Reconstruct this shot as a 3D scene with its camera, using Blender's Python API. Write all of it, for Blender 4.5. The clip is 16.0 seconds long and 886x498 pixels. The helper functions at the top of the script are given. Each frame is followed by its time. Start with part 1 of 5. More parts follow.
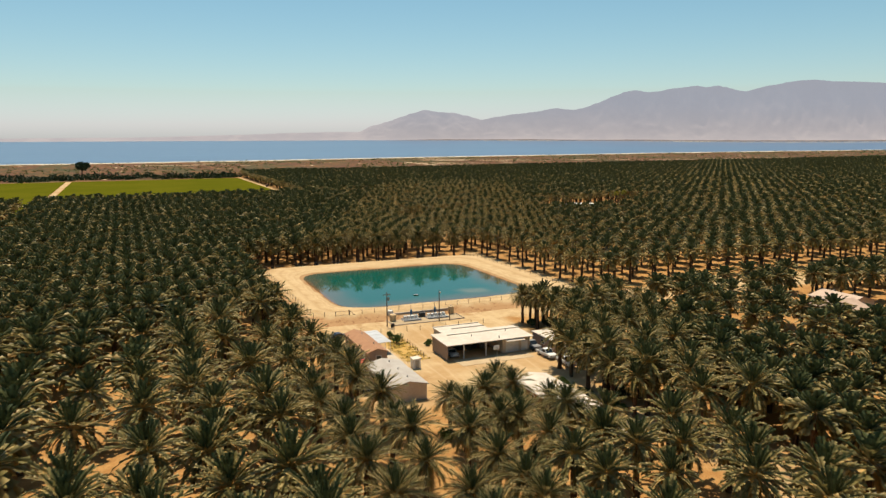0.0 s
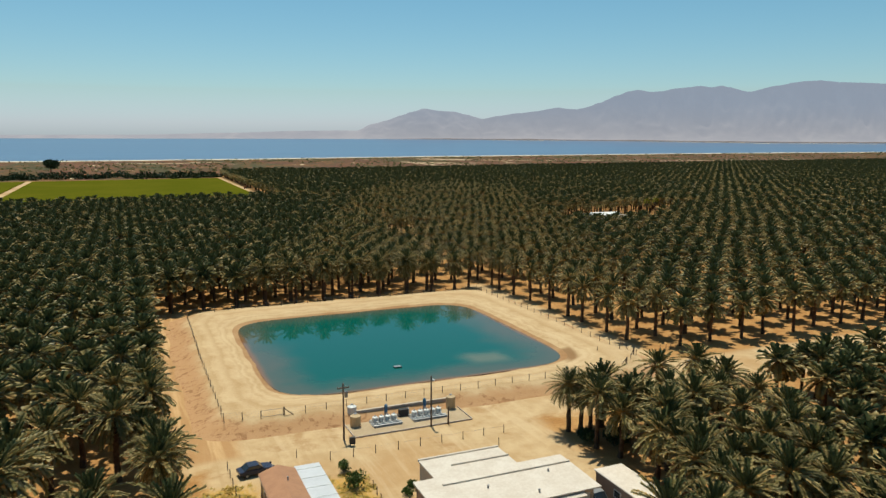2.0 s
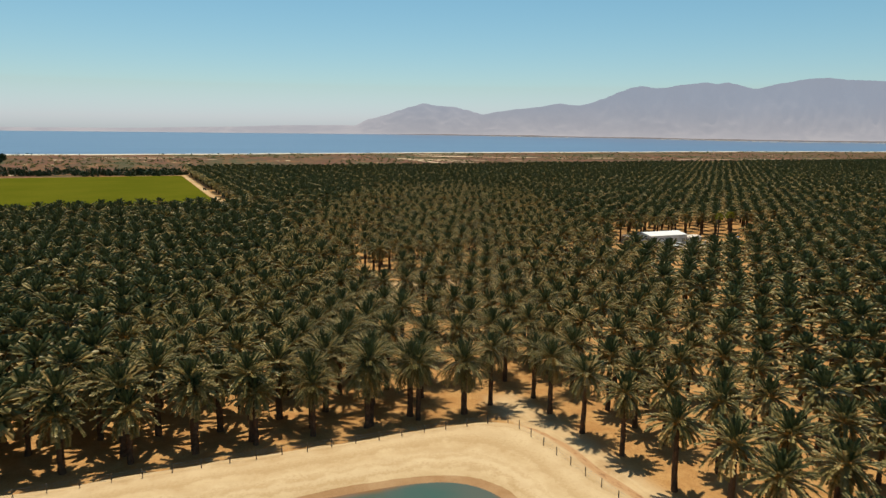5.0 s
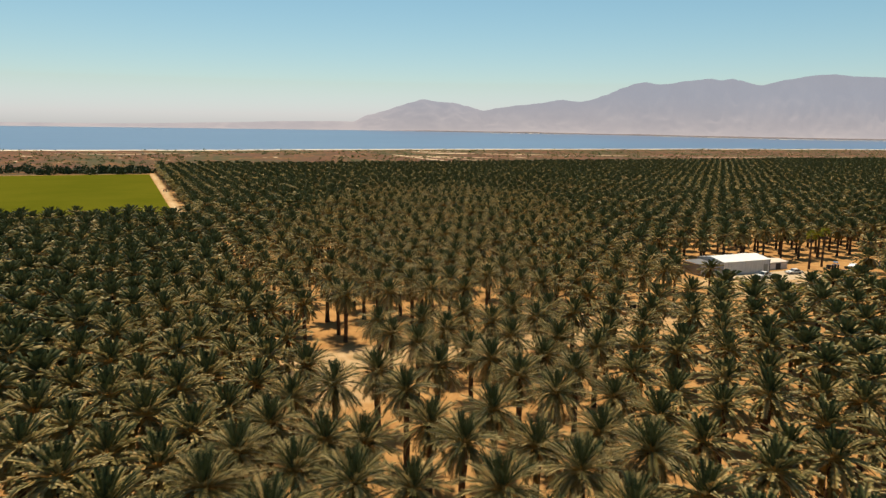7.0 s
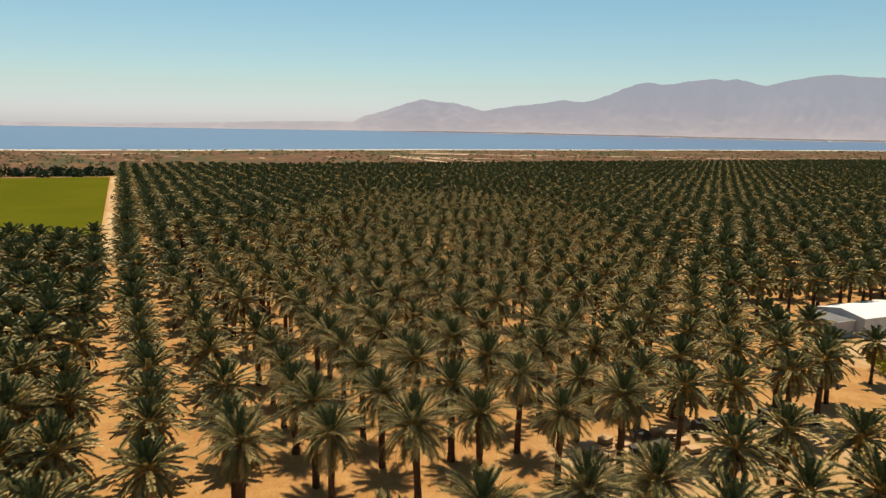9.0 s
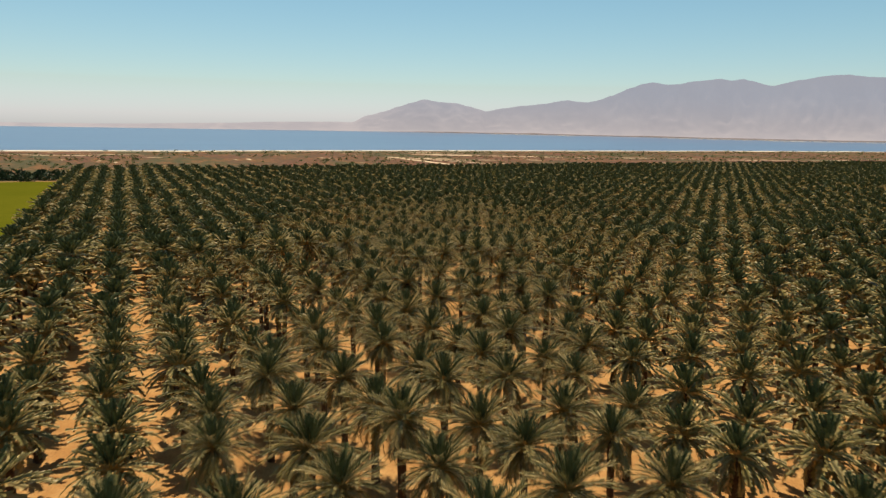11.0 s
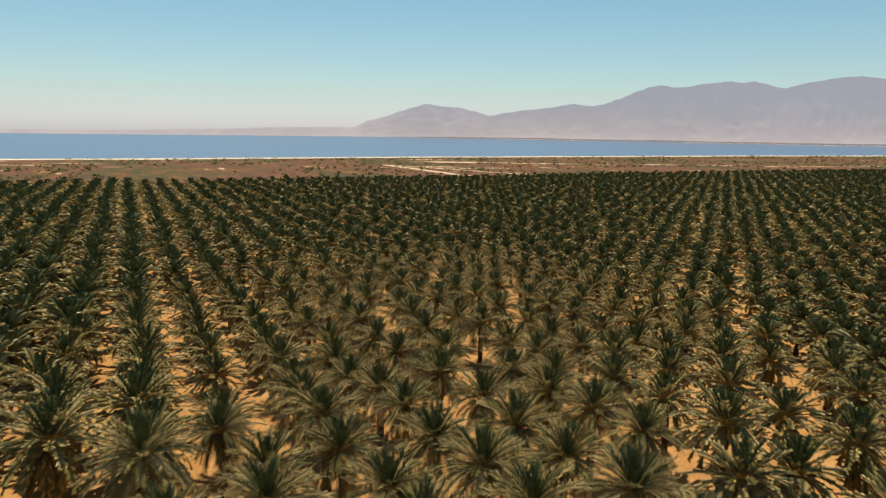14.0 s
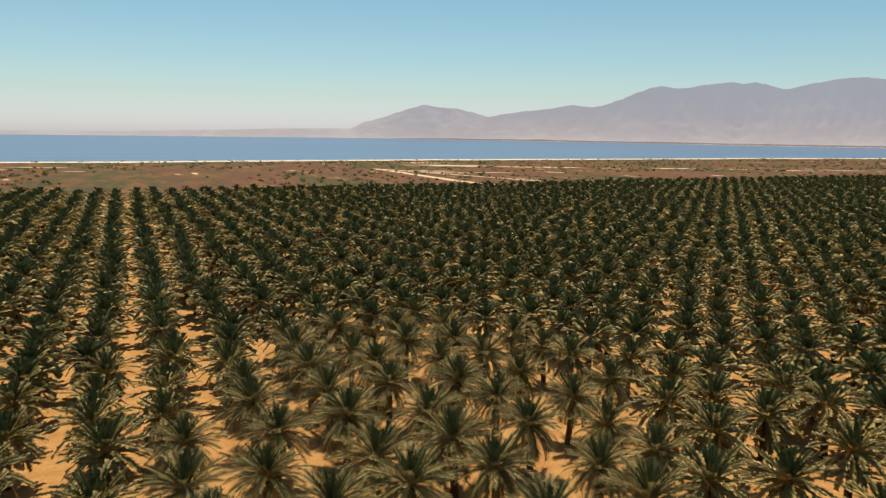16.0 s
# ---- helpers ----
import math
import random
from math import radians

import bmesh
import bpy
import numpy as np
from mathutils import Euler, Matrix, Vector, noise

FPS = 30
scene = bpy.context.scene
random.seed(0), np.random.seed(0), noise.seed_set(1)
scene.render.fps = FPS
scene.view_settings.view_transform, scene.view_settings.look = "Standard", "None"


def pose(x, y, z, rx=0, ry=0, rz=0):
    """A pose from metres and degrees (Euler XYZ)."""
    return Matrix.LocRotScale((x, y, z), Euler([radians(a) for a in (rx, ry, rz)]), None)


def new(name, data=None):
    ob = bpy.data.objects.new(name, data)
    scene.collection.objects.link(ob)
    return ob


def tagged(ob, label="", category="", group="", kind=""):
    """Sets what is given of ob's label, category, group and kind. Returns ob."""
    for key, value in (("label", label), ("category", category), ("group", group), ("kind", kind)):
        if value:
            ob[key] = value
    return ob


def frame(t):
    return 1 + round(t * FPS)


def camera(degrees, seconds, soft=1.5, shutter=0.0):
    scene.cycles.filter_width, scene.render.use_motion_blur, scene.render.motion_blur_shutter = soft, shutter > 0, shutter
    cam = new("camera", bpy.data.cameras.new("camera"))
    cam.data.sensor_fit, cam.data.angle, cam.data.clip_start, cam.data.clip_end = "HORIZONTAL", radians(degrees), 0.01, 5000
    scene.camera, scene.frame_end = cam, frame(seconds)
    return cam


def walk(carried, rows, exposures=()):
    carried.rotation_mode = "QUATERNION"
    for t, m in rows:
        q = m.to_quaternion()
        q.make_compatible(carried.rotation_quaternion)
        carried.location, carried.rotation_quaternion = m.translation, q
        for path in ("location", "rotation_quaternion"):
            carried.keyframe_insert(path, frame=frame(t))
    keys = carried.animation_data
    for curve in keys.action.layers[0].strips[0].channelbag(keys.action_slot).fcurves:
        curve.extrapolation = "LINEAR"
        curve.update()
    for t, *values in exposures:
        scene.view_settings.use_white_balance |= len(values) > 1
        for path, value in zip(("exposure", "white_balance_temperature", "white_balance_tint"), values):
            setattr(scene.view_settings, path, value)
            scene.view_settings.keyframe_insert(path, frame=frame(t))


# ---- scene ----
# The plan: x runs across the palm rows, y along them towards the sea; the camera heads 23 degrees to the right of y.
cam = camera(61.25, 16.0, soft=1.4, shutter=0.2)
PATH = [
    (0.0, pose(1.14, 1.30, 44.74, 81.447, 0.282, -23.058)),
    (0.5, pose(8.43, 18.12, 44.26, 81.463, 0.173, -23.068)),
    (1.0, pose(15.68, 34.74, 43.81, 81.464, 0.049, -23.065)),
    (1.5, pose(22.85, 51.17, 43.39, 81.447, -0.056, -23.063)),
    (2.0, pose(29.85, 67.33, 42.95, 81.404, -0.087, -23.060)),
    (2.5, pose(36.65, 83.20, 42.52, 81.358, -0.113, -23.028)),
    (3.0, pose(43.29, 98.81, 42.12, 81.338, -0.213, -22.996)),
    (3.5, pose(49.85, 114.33, 41.73, 81.290, -0.333, -23.032)),
    (4.0, pose(56.47, 129.98, 41.37, 81.239, -0.433, -23.078)),
    (4.5, pose(63.19, 145.95, 41.00, 81.177, -0.500, -23.102)),
    (5.0, pose(70.04, 162.25, 40.57, 81.109, -0.543, -23.112)),
    (5.5, pose(77.00, 178.82, 40.08, 81.039, -0.574, -23.113)),
    (6.0, pose(84.05, 195.50, 39.54, 80.972, -0.602, -23.112)),
    (6.5, pose(91.15, 212.12, 38.96, 80.913, -0.639, -23.116)),
    (7.0, pose(98.22, 228.54, 38.36, 80.867, -0.695, -23.131)),
    (7.5, pose(105.17, 244.66, 37.77, 80.850, -0.733, -23.146)),
    (8.0, pose(112.01, 260.48, 37.20, 80.862, -0.738, -23.160)),
    (8.5, pose(118.79, 276.08, 36.60, 80.892, -0.755, -23.165)),
    (9.0, pose(125.55, 291.57, 35.97, 80.930, -0.805, -23.138)),
    (9.5, pose(132.21, 307.04, 35.34, 80.951, -0.833, -23.115)),
    (10.0, pose(138.79, 322.55, 34.75, 80.964, -0.843, -23.089)),
    (10.5, pose(145.38, 338.15, 34.27, 80.979, -0.837, -23.055)),
    (11.0, pose(152.12, 353.91, 33.92, 81.004, -0.818, -23.006)),
    (11.5, pose(159.10, 369.89, 33.72, 81.050, -0.788, -22.935)),
    (12.0, pose(166.35, 386.20, 33.61, 81.125, -0.750, -22.837)),
    (12.5, pose(173.73, 402.92, 33.45, 81.199, -0.682, -22.778)),
    (13.0, pose(181.26, 419.92, 33.30, 81.274, -0.630, -22.762)),
    (13.5, pose(188.78, 436.92, 33.10, 81.332, -0.589, -22.761)),
    (14.0, pose(196.23, 453.71, 32.96, 81.389, -0.560, -22.753)),
    (14.5, pose(203.54, 470.09, 32.88, 81.432, -0.566, -22.757)),
    (15.0, pose(210.57, 485.89, 32.87, 81.482, -0.595, -22.768)),
    (15.5, pose(217.21, 500.95, 32.90, 81.502, -0.618, -22.817)),
    (16.0, pose(223.49, 515.27, 33.01, 81.498, -0.587, -22.907)),
]
walk(cam, PATH, exposures=[(0.0, 0.28, 6700, 7), (1.2, 0.05, 5950, 0), (4.2, 0.06, 5900, 1), (6.3, 0.28, 6750, 8), (16.0, 0.28, 6750, 8)])

# ---- sky and sun ----
SUN_EL, SUN_AZ = radians(71.0), radians(8.0)      # azimuth from +y towards +x
SUN_DIR = Vector((math.sin(SUN_AZ) * math.cos(SUN_EL), math.cos(SUN_AZ) * math.cos(SUN_EL), math.sin(SUN_EL)))
world = bpy.data.worlds.new("desert_sky")
scene.world = world
world.use_nodes = True
wn = world.node_tree
sky = wn.nodes.new("ShaderNodeTexSky")
sky.sky_type = "NISHITA"
sky.sun_disc = False
sky.sun_elevation = SUN_EL
sky.sun_rotation = SUN_AZ
sky.altitude = 0
sky.air_density = 0.9
sky.dust_density = 0.5
sky.ozone_density = 1.6
# dry air over the sea: the low sky goes to a neutral cream, the height to teal
parts = wn.nodes.new("ShaderNodeSeparateColor")
whole = wn.nodes.new("ShaderNodeCombineColor")
wn.links.new(sky.outputs[0], parts.inputs[0])
for channel, op, ratio in ((0, "MINIMUM", 1.0), (2, "MAXIMUM", 1.005)):
    level = wn.nodes.new("ShaderNodeMath")
    level.operation = "MULTIPLY"
    level.inputs[1].default_value = ratio
    limit = wn.nodes.new("ShaderNodeMath")
    limit.operation = op
    wn.links.new(parts.outputs[1], level.inputs[0])
    wn.links.new(parts.outputs[channel], limit.inputs[0])
    wn.links.new(level.outputs[0], limit.inputs[1])
    wn.links.new(limit.outputs[0], whole.inputs[channel])
wn.links.new(parts.outputs[1], whole.inputs[1])
rich = wn.nodes.new("ShaderNodeHueSaturation")
rich.inputs["Hue"].default_value = 0.476
rich.inputs["Saturation"].default_value = 1.13
wn.links.new(whole.outputs[0], rich.inputs["Color"])
wn.links.new(rich.outputs[0], wn.nodes["Background"].inputs[0])
wn.nodes["Background"].inputs[1].default_value = 0.086
sun_data = bpy.data.lights.new("sun", "SUN")
sun_data.energy = 5.0
sun_data.angle = radians(0.53)
sun_data.color = (1.0, 0.87, 0.68)
sun = new("sun", sun_data)
sun.rotation_mode = "QUATERNION"
sun.rotation_quaternion = SUN_DIR.to_track_quat("Z", "Y")
sun.location = (0, 0, 300)

HEAD = radians(23.2)


def ahead(x, y):
    """Plan place of a point x metres right of and y metres ahead of the start, along the heading."""
    return (x * math.cos(HEAD) + y * math.sin(HEAD), -x * math.sin(HEAD) + y * math.cos(HEAD))


# ---- materials ----
def node(nt, kind, **inputs):
    n = nt.nodes.new(kind)
    for key, value in inputs.items():
        n.inputs[key].default_value = value
    return n


def math_node(nt, op, a, b=None, clamp=False):
    n = nt.nodes.new("ShaderNodeMath")
    n.operation, n.use_clamp = op, clamp
    for i, v in ((0, a), (1, b)):
        if v is None:
            continue
        if isinstance(v, (int, float)):
            n.inputs[i].default_value = v
        else:
            nt.links.new(v, n.inputs[i])
    return n.outputs[0]


def noise_node(nt, vec, scale, detail=4.0, rough=0.55, distort=0.0):
    n = node(nt, "ShaderNodeTexNoise", Scale=scale, Detail=detail, Roughness=rough, Distortion=distort)
    nt.links.new(vec, n.inputs["Vector"])
    return n.outputs["Fac"]


def step(nt, value, lo, hi):
    n = nt.nodes.new("ShaderNodeMapRange")
    n.interpolation_type = "SMOOTHSTEP"
    nt.links.new(value, n.inputs["Value"])
    n.inputs["From Min"].default_value, n.inputs["From Max"].default_value = lo, hi
    return n.outputs["Result"]


def mix(nt, fac, a, b):
    n = nt.nodes.new("ShaderNodeMix")
    n.data_type = "RGBA"
    for v, i in ((fac, 0), (a, 6), (b, 7)):
        if isinstance(v, (int, float)):
            n.inputs[i].default_value = v
        elif isinstance(v, tuple):
            n.inputs[i].default_value = (*v, 1) if len(v) == 3 else v
        else:
            nt.links.new(v, n.inputs[i])
    return n.outputs[2]


def start(name, rough=0.8, metal=0.0, spec=0.3):
    m = bpy.data.materials.new(name)
    m.use_nodes = True
    nt = m.node_tree
    p = nt.nodes["Principled BSDF"]
    p.inputs["Roughness"].default_value = rough
    p.inputs["Metallic"].default_value = metal
    p.inputs["Specular IOR Level"].default_value = spec
    geo = nt.nodes.new("ShaderNodeNewGeometry")
    return m, nt, p, geo.outputs["Position"]


def bump(nt, p, height, strength, distance):
    b = node(nt, "ShaderNodeBump", Strength=strength, Distance=distance)
    nt.links.new(height, b.inputs["Height"])
    nt.links.new(b.outputs[0], p.inputs["Normal"])


def worn(name, base, other, rough=0.7, metal=0.0, spec=0.3, fine=6.0, coarse=0.5, relief=0.02, streak=0.0):
    """A painted, plastered or dusty surface: two colours mixed at a coarse and a fine scale, with fine relief."""
    m, nt, p, pos = start(name, rough, metal, spec)
    tc = nt.nodes.new("ShaderNodeTexCoord").outputs["Object"]
    a = noise_node(nt, tc, coarse, 5, 0.65)
    b = noise_node(nt, tc, fine, 4, 0.6)
    fac = step(nt, math_node(nt, "ADD", math_node(nt, "MULTIPLY", a, 0.6), math_node(nt, "MULTIPLY", b, 0.4)), 0.36, 0.66)
    info = nt.nodes.new("ShaderNodeObjectInfo").outputs["Random"]
    col = mix(nt, fac, base, other)
    hsv = node(nt, "ShaderNodeHueSaturation")
    nt.links.new(col, hsv.inputs["Color"])
    nt.links.new(math_node(nt, "ADD", math_node(nt, "MULTIPLY", info, 0.16), 0.92), hsv.inputs["Value"])
    nt.links.new(hsv.outputs[0], p.inputs["Base Color"])
    nt.links.new(math_node(nt, "ADD", math_node(nt, "MULTIPLY", b, 0.25), rough - 0.12), p.inputs["Roughness"])
    bump(nt, p, b, 0.4, relief)
    return m


def rect(nt, x, y, x0, x1, y0, y1, soft, wob):
    """1 inside a rectangle of the plan, with an edge that wanders."""
    def side(v, lo, hi):
        return math_node(nt, "MULTIPLY", step(nt, v, lo - soft, lo + soft), math_node(nt, "SUBTRACT", 1.0, step(nt, v, hi - soft, hi + soft)))
    xw = math_node(nt, "ADD", x, wob)
    yw = math_node(nt, "ADD", y, wob)
    return math_node(nt, "MULTIPLY", side(xw, x0, x1), side(yw, y0, y1))


def ground_material():
    m, nt, p, pos = start("desert_ground", 0.95, 0, 0.1)
    sep = nt.nodes.new("ShaderNodeSeparateXYZ")
    nt.links.new(pos, sep.inputs[0])
    x, y = sep.outputs[0], sep.outputs[1]
    n_big = noise_node(nt, pos, 0.035, 5, 0.6)
    n_mid = noise_node(nt, pos, 0.3, 5, 0.65)
    n_fine = noise_node(nt, pos, 3.5, 5, 0.7)
    wob = math_node(nt, "MULTIPLY", math_node(nt, "SUBTRACT", n_mid, 0.5), 9.0)
    # orchard soil with dry litter
    soil = mix(nt, step(nt, n_mid, 0.35, 0.68), (0.335, 0.170, 0.058), (0.43, 0.245, 0.093))
    soil = mix(nt, math_node(nt, "MULTIPLY", step(nt, n_fine, 0.48, 0.68), 0.65), soil, (0.17, 0.082, 0.034))
    # pale trodden sand of the yard, the pond and the tracks
    sand = mix(nt, step(nt, n_mid, 0.3, 0.7), (0.42, 0.285, 0.148), (0.51, 0.37, 0.21))
    sand = mix(nt, math_node(nt, "MULTIPLY", step(nt, n_fine, 0.5, 0.8), 0.4), sand, (0.34, 0.21, 0.098))
    sand = mix(nt, math_node(nt, "MULTIPLY", step(nt, n_big, 0.46, 0.60), 0.6), sand, (0.37, 0.215, 0.09))
    n_patch = noise_node(nt, pos, 0.11, 6, 0.7, 0.6)
    sand = mix(nt, math_node(nt, "MULTIPLY", step(nt, n_patch, 0.54, 0.66), 0.6), sand, (0.31, 0.175, 0.075))
    rut = nt.nodes.new("ShaderNodeMapping")
    rut.inputs["Scale"].default_value = (1.0, 0.07, 1.0)
    rut.inputs["Rotation"].default_value = (0, 0, 0.12)
    nt.links.new(pos, rut.inputs["Vector"])
    n_rut = noise_node(nt, rut.outputs[0], 0.55, 5, 0.6, 0.8)
    sand = mix(nt, math_node(nt, "MULTIPLY", step(nt, n_rut, 0.52, 0.66), 0.4), sand, (0.56, 0.42, 0.26))
    sand = mix(nt, math_node(nt, "MULTIPLY", step(nt, n_rut, 0.44, 0.34), 0.35), sand, (0.35, 0.22, 0.105))
    yard = rect(nt, x, y, 34.5, 121.5, 163, 249, 2.5, wob)
    for r in ((37, 86, 112, 171), (82, 260, 163, 179), (118.8, 122.6, 502, 872), (119, 125.5, 180, 262), (34.5, 42, 180, 250), (64, 78, 91, 116), (-54, -49, 500, 868)):
        yard = math_node(nt, "MAXIMUM", yard, rect(nt, x, y, *r, 1.6, math_node(nt, "MULTIPLY", wob, 0.5)))
    for r in ((121, 206, 340, 351), (121, 131, 326, 351), (168, 208, 350, 362), (230.6, 272.6, 357.7, 379.7), (74, 84, 62, 84)):
        yard = math_node(nt, "MAXIMUM", yard, math_node(nt, "MULTIPLY", rect(nt, x, y, *r, 3.0, wob), 0.75))
    col = mix(nt, yard, soil, sand)
    # the western track: redder sand, worn into pale ruts
    lane = rect(nt, x, y, 33.5, 42.5, 166, 256, 1.2, math_node(nt, "MULTIPLY", wob, 0.2))
    worn_in = mix(nt, step(nt, n_rut, 0.40, 0.62), (0.36, 0.195, 0.08), (0.50, 0.315, 0.15))
    col = mix(nt, math_node(nt, "MULTIPLY", lane, 0.8), col, worn_in)
    lawn = math_node(nt, "MAXIMUM", rect(nt, x, y, 36.5, 42.4, 138.5, 157.5, 1.2, math_node(nt, "MULTIPLY", wob, 0.4)), rect(nt, x, y, 51.2, 55.8, 138, 155, 0.8, math_node(nt, "MULTIPLY", wob, 0.3)))
    col = mix(nt, math_node(nt, "MULTIPLY", lawn, step(nt, n_fine, 0.3, 0.6)), col, (0.46, 0.27, 0.05))
    # scrub between the grove and the beach
    slant = math_node(nt, "MULTIPLY", math_node(nt, "MINIMUM", math_node(nt, "MAXIMUM", math_node(nt, "SUBTRACT", x, 150), 0.0), 450.0), 0.07)
    wild = step(nt, math_node(nt, "ADD", math_node(nt, "SUBTRACT", y, slant), math_node(nt, "MULTIPLY", wob, 2.0)), 896, 914)
    wild = math_node(nt, "MAXIMUM", wild, math_node(nt, "MULTIPLY", step(nt, y, 862, 874), math_node(nt, "SUBTRACT", 1.0, step(nt, x, 112, 122))))
    stretch = nt.nodes.new("ShaderNodeMapping")
    stretch.inputs["Rotation"].default_value = (0, 0, HEAD)
    stretch.inputs["Scale"].default_value = (1.0, 0.28, 1.0)
    nt.links.new(pos, stretch.inputs["Vector"])
    s_big = noise_node(nt, stretch.outputs[0], 0.010, 6, 0.62)
    s_mid = noise_node(nt, stretch.outputs[0], 0.045, 5, 0.65)
    s_fine = noise_node(nt, pos, 0.16, 4, 0.7)
    scrub = mix(nt, step(nt, s_big, 0.42, 0.58), (0.070, 0.062, 0.027), (0.135, 0.058, 0.036))
    scrub = mix(nt, step(nt, s_mid, 0.45, 0.62), scrub, (0.175, 0.082, 0.034))
    scrub = mix(nt, math_node(nt, "MULTIPLY", step(nt, s_fine, 0.46, 0.62), 0.85), scrub, (0.042, 0.044, 0.020))
    bare = math_node(nt, "MULTIPLY", step(nt, s_mid, 0.63, 0.68), step(nt, s_big, 0.48, 0.54))
    scrub = mix(nt, bare, scrub, (0.62, 0.50, 0.34))
    col = mix(nt, wild, col, scrub)
    nt.links.new(col, p.inputs["Base Color"])
    h = math_node(nt, "ADD", math_node(nt, "MULTIPLY", n_fine, 0.5), n_mid)
    bump(nt, p, h, 0.6, 0.25)
    return m


def sand_material(name, a, b, c, tracks=False):
    m, nt, p, pos = start(name, 0.95, 0, 0.1)
    n1 = noise_node(nt, pos, 0.22, 6, 0.65)
    n2 = noise_node(nt, pos, 2.6, 5, 0.7)
    col = mix(nt, step(nt, n1, 0.3, 0.7), a, b)
    col = mix(nt, math_node(nt, "MULTIPLY", step(nt, n2, 0.48, 0.78), 0.45), col, c)
    if tracks:
        # wheel tracks run round the crest; the outer foot is washed and browner
        at = nt.nodes.new("ShaderNodeAttribute")
        at.attribute_name = "across"
        f = math_node(nt, "ADD", at.outputs["Fac"], math_node(nt, "ADD", math_node(nt, "MULTIPLY", math_node(nt, "SUBTRACT", n1, 0.5), 2.2), math_node(nt, "MULTIPLY", math_node(nt, "SUBTRACT", n2, 0.5), 1.2)))
        rib = nt.nodes.new("ShaderNodeTexNoise")
        rib.noise_dimensions = "1D"
        rib.inputs["Scale"].default_value, rib.inputs["Detail"].default_value = 1.3, 3.0
        nt.links.new(f, rib.inputs["W"])
        col = mix(nt, math_node(nt, "MULTIPLY", step(nt, rib.outputs["Fac"], 0.5, 0.64), 0.42), col, (0.56, 0.42, 0.26))
        col = mix(nt, math_node(nt, "MULTIPLY", step(nt, rib.outputs["Fac"], 0.47, 0.37), 0.4), col, (0.34, 0.215, 0.10))
        foot = step(nt, f, 2.3, 1.1)
        col = mix(nt, math_node(nt, "MULTIPLY", foot, 0.75), col, (0.40, 0.215, 0.10))
        clods = noise_node(nt, pos, 0.75, 6, 0.75, 0.6)
        col = mix(nt, math_node(nt, "MULTIPLY", math_node(nt, "MULTIPLY", foot, step(nt, clods, 0.52, 0.62)), 0.75), col, (0.22, 0.105, 0.048))
        # damp crescent at the pond's eastern corner
        sep = nt.nodes.new("ShaderNodeSeparateXYZ")
        nt.links.new(pos, sep.inputs[0])
        damp = rect(nt, sep.outputs[0], sep.outputs[1], 100.0, 114.0, 180.5, 190.5, 1.0, math_node(nt, "MULTIPLY", math_node(nt, "SUBTRACT", n1, 0.5), 2.0))
        damp = math_node(nt, "MULTIPLY", math_node(nt, "MULTIPLY", damp, step(nt, at.outputs["Fac"], 6.0, 6.5)), step(nt, sep.outputs[0], 103.0, 106.5))
        col = mix(nt, math_node(nt, "MULTIPLY", damp, 0.8), col, (0.20, 0.105, 0.045))
    nt.links.new(col, p.inputs["Base Color"])
    bump(nt, p, math_node(nt, "ADD", n2, n1), 0.5, 0.15)
    return m


def pond_material():
    m, nt, p, pos = start("pond_water", 0.04, 0, 0.4)
    p.inputs["IOR"].default_value = 1.33
    sep = nt.nodes.new("ShaderNodeSeparateXYZ")
    nt.links.new(pos, sep.inputs[0])
    wob = math_node(nt, "MULTIPLY", math_node(nt, "SUBTRACT", noise_node(nt, pos, 0.12, 4), 0.5), 9.0)
    deep = rect(nt, sep.outputs[0], sep.outputs[1], 55.4, 100.5, 186.8, 234.0, 5.0, wob)
    shelf = rect(nt, sep.outputs[0], sep.outputs[1], 51.0, 106.5, 183.3, 236.9, 0.8, math_node(nt, "MULTIPLY", wob, 0.12))
    col = mix(nt, shelf, (0.21, 0.105, 0.046), (0.082, 0.090, 0.066))
    col = mix(nt, deep, col, (0.006, 0.082, 0.064))
    bar = rect(nt, sep.outputs[0], sep.outputs[1], 87.5, 96, 188.8, 194.5, 2.2, math_node(nt, "MULTIPLY", wob, 0.6))
    col = mix(nt, math_node(nt, "MULTIPLY", bar, 0.5), col, (0.21, 0.185, 0.12))
    nt.links.new(col, p.inputs["Base Color"])
    bump(nt, p, noise_node(nt, pos, 1.4, 3), 0.05, 0.05)
    return m


def sea_material():
    m, nt, p, pos = start("sea_water", 0.32, 0, 0.35)
    mp = nt.nodes.new("ShaderNodeMapping")
    mp.inputs["Rotation"].default_value = (0, 0, HEAD)
    mp.inputs["Scale"].default_value = (0.12, 1.0, 1.0)
    nt.links.new(pos, mp.inputs["Vector"])
    n = noise_node(nt, mp.outputs[0], 0.012, 5, 0.6)
    nt.links.new(mix(nt, step(nt, n, 0.35, 0.65), (0.068, 0.120, 0.215), (0.090, 0.145, 0.245)), p.inputs["Base Color"])
    bump(nt, p, noise_node(nt, pos, 0.35, 4), 0.3, 0.4)
    return m


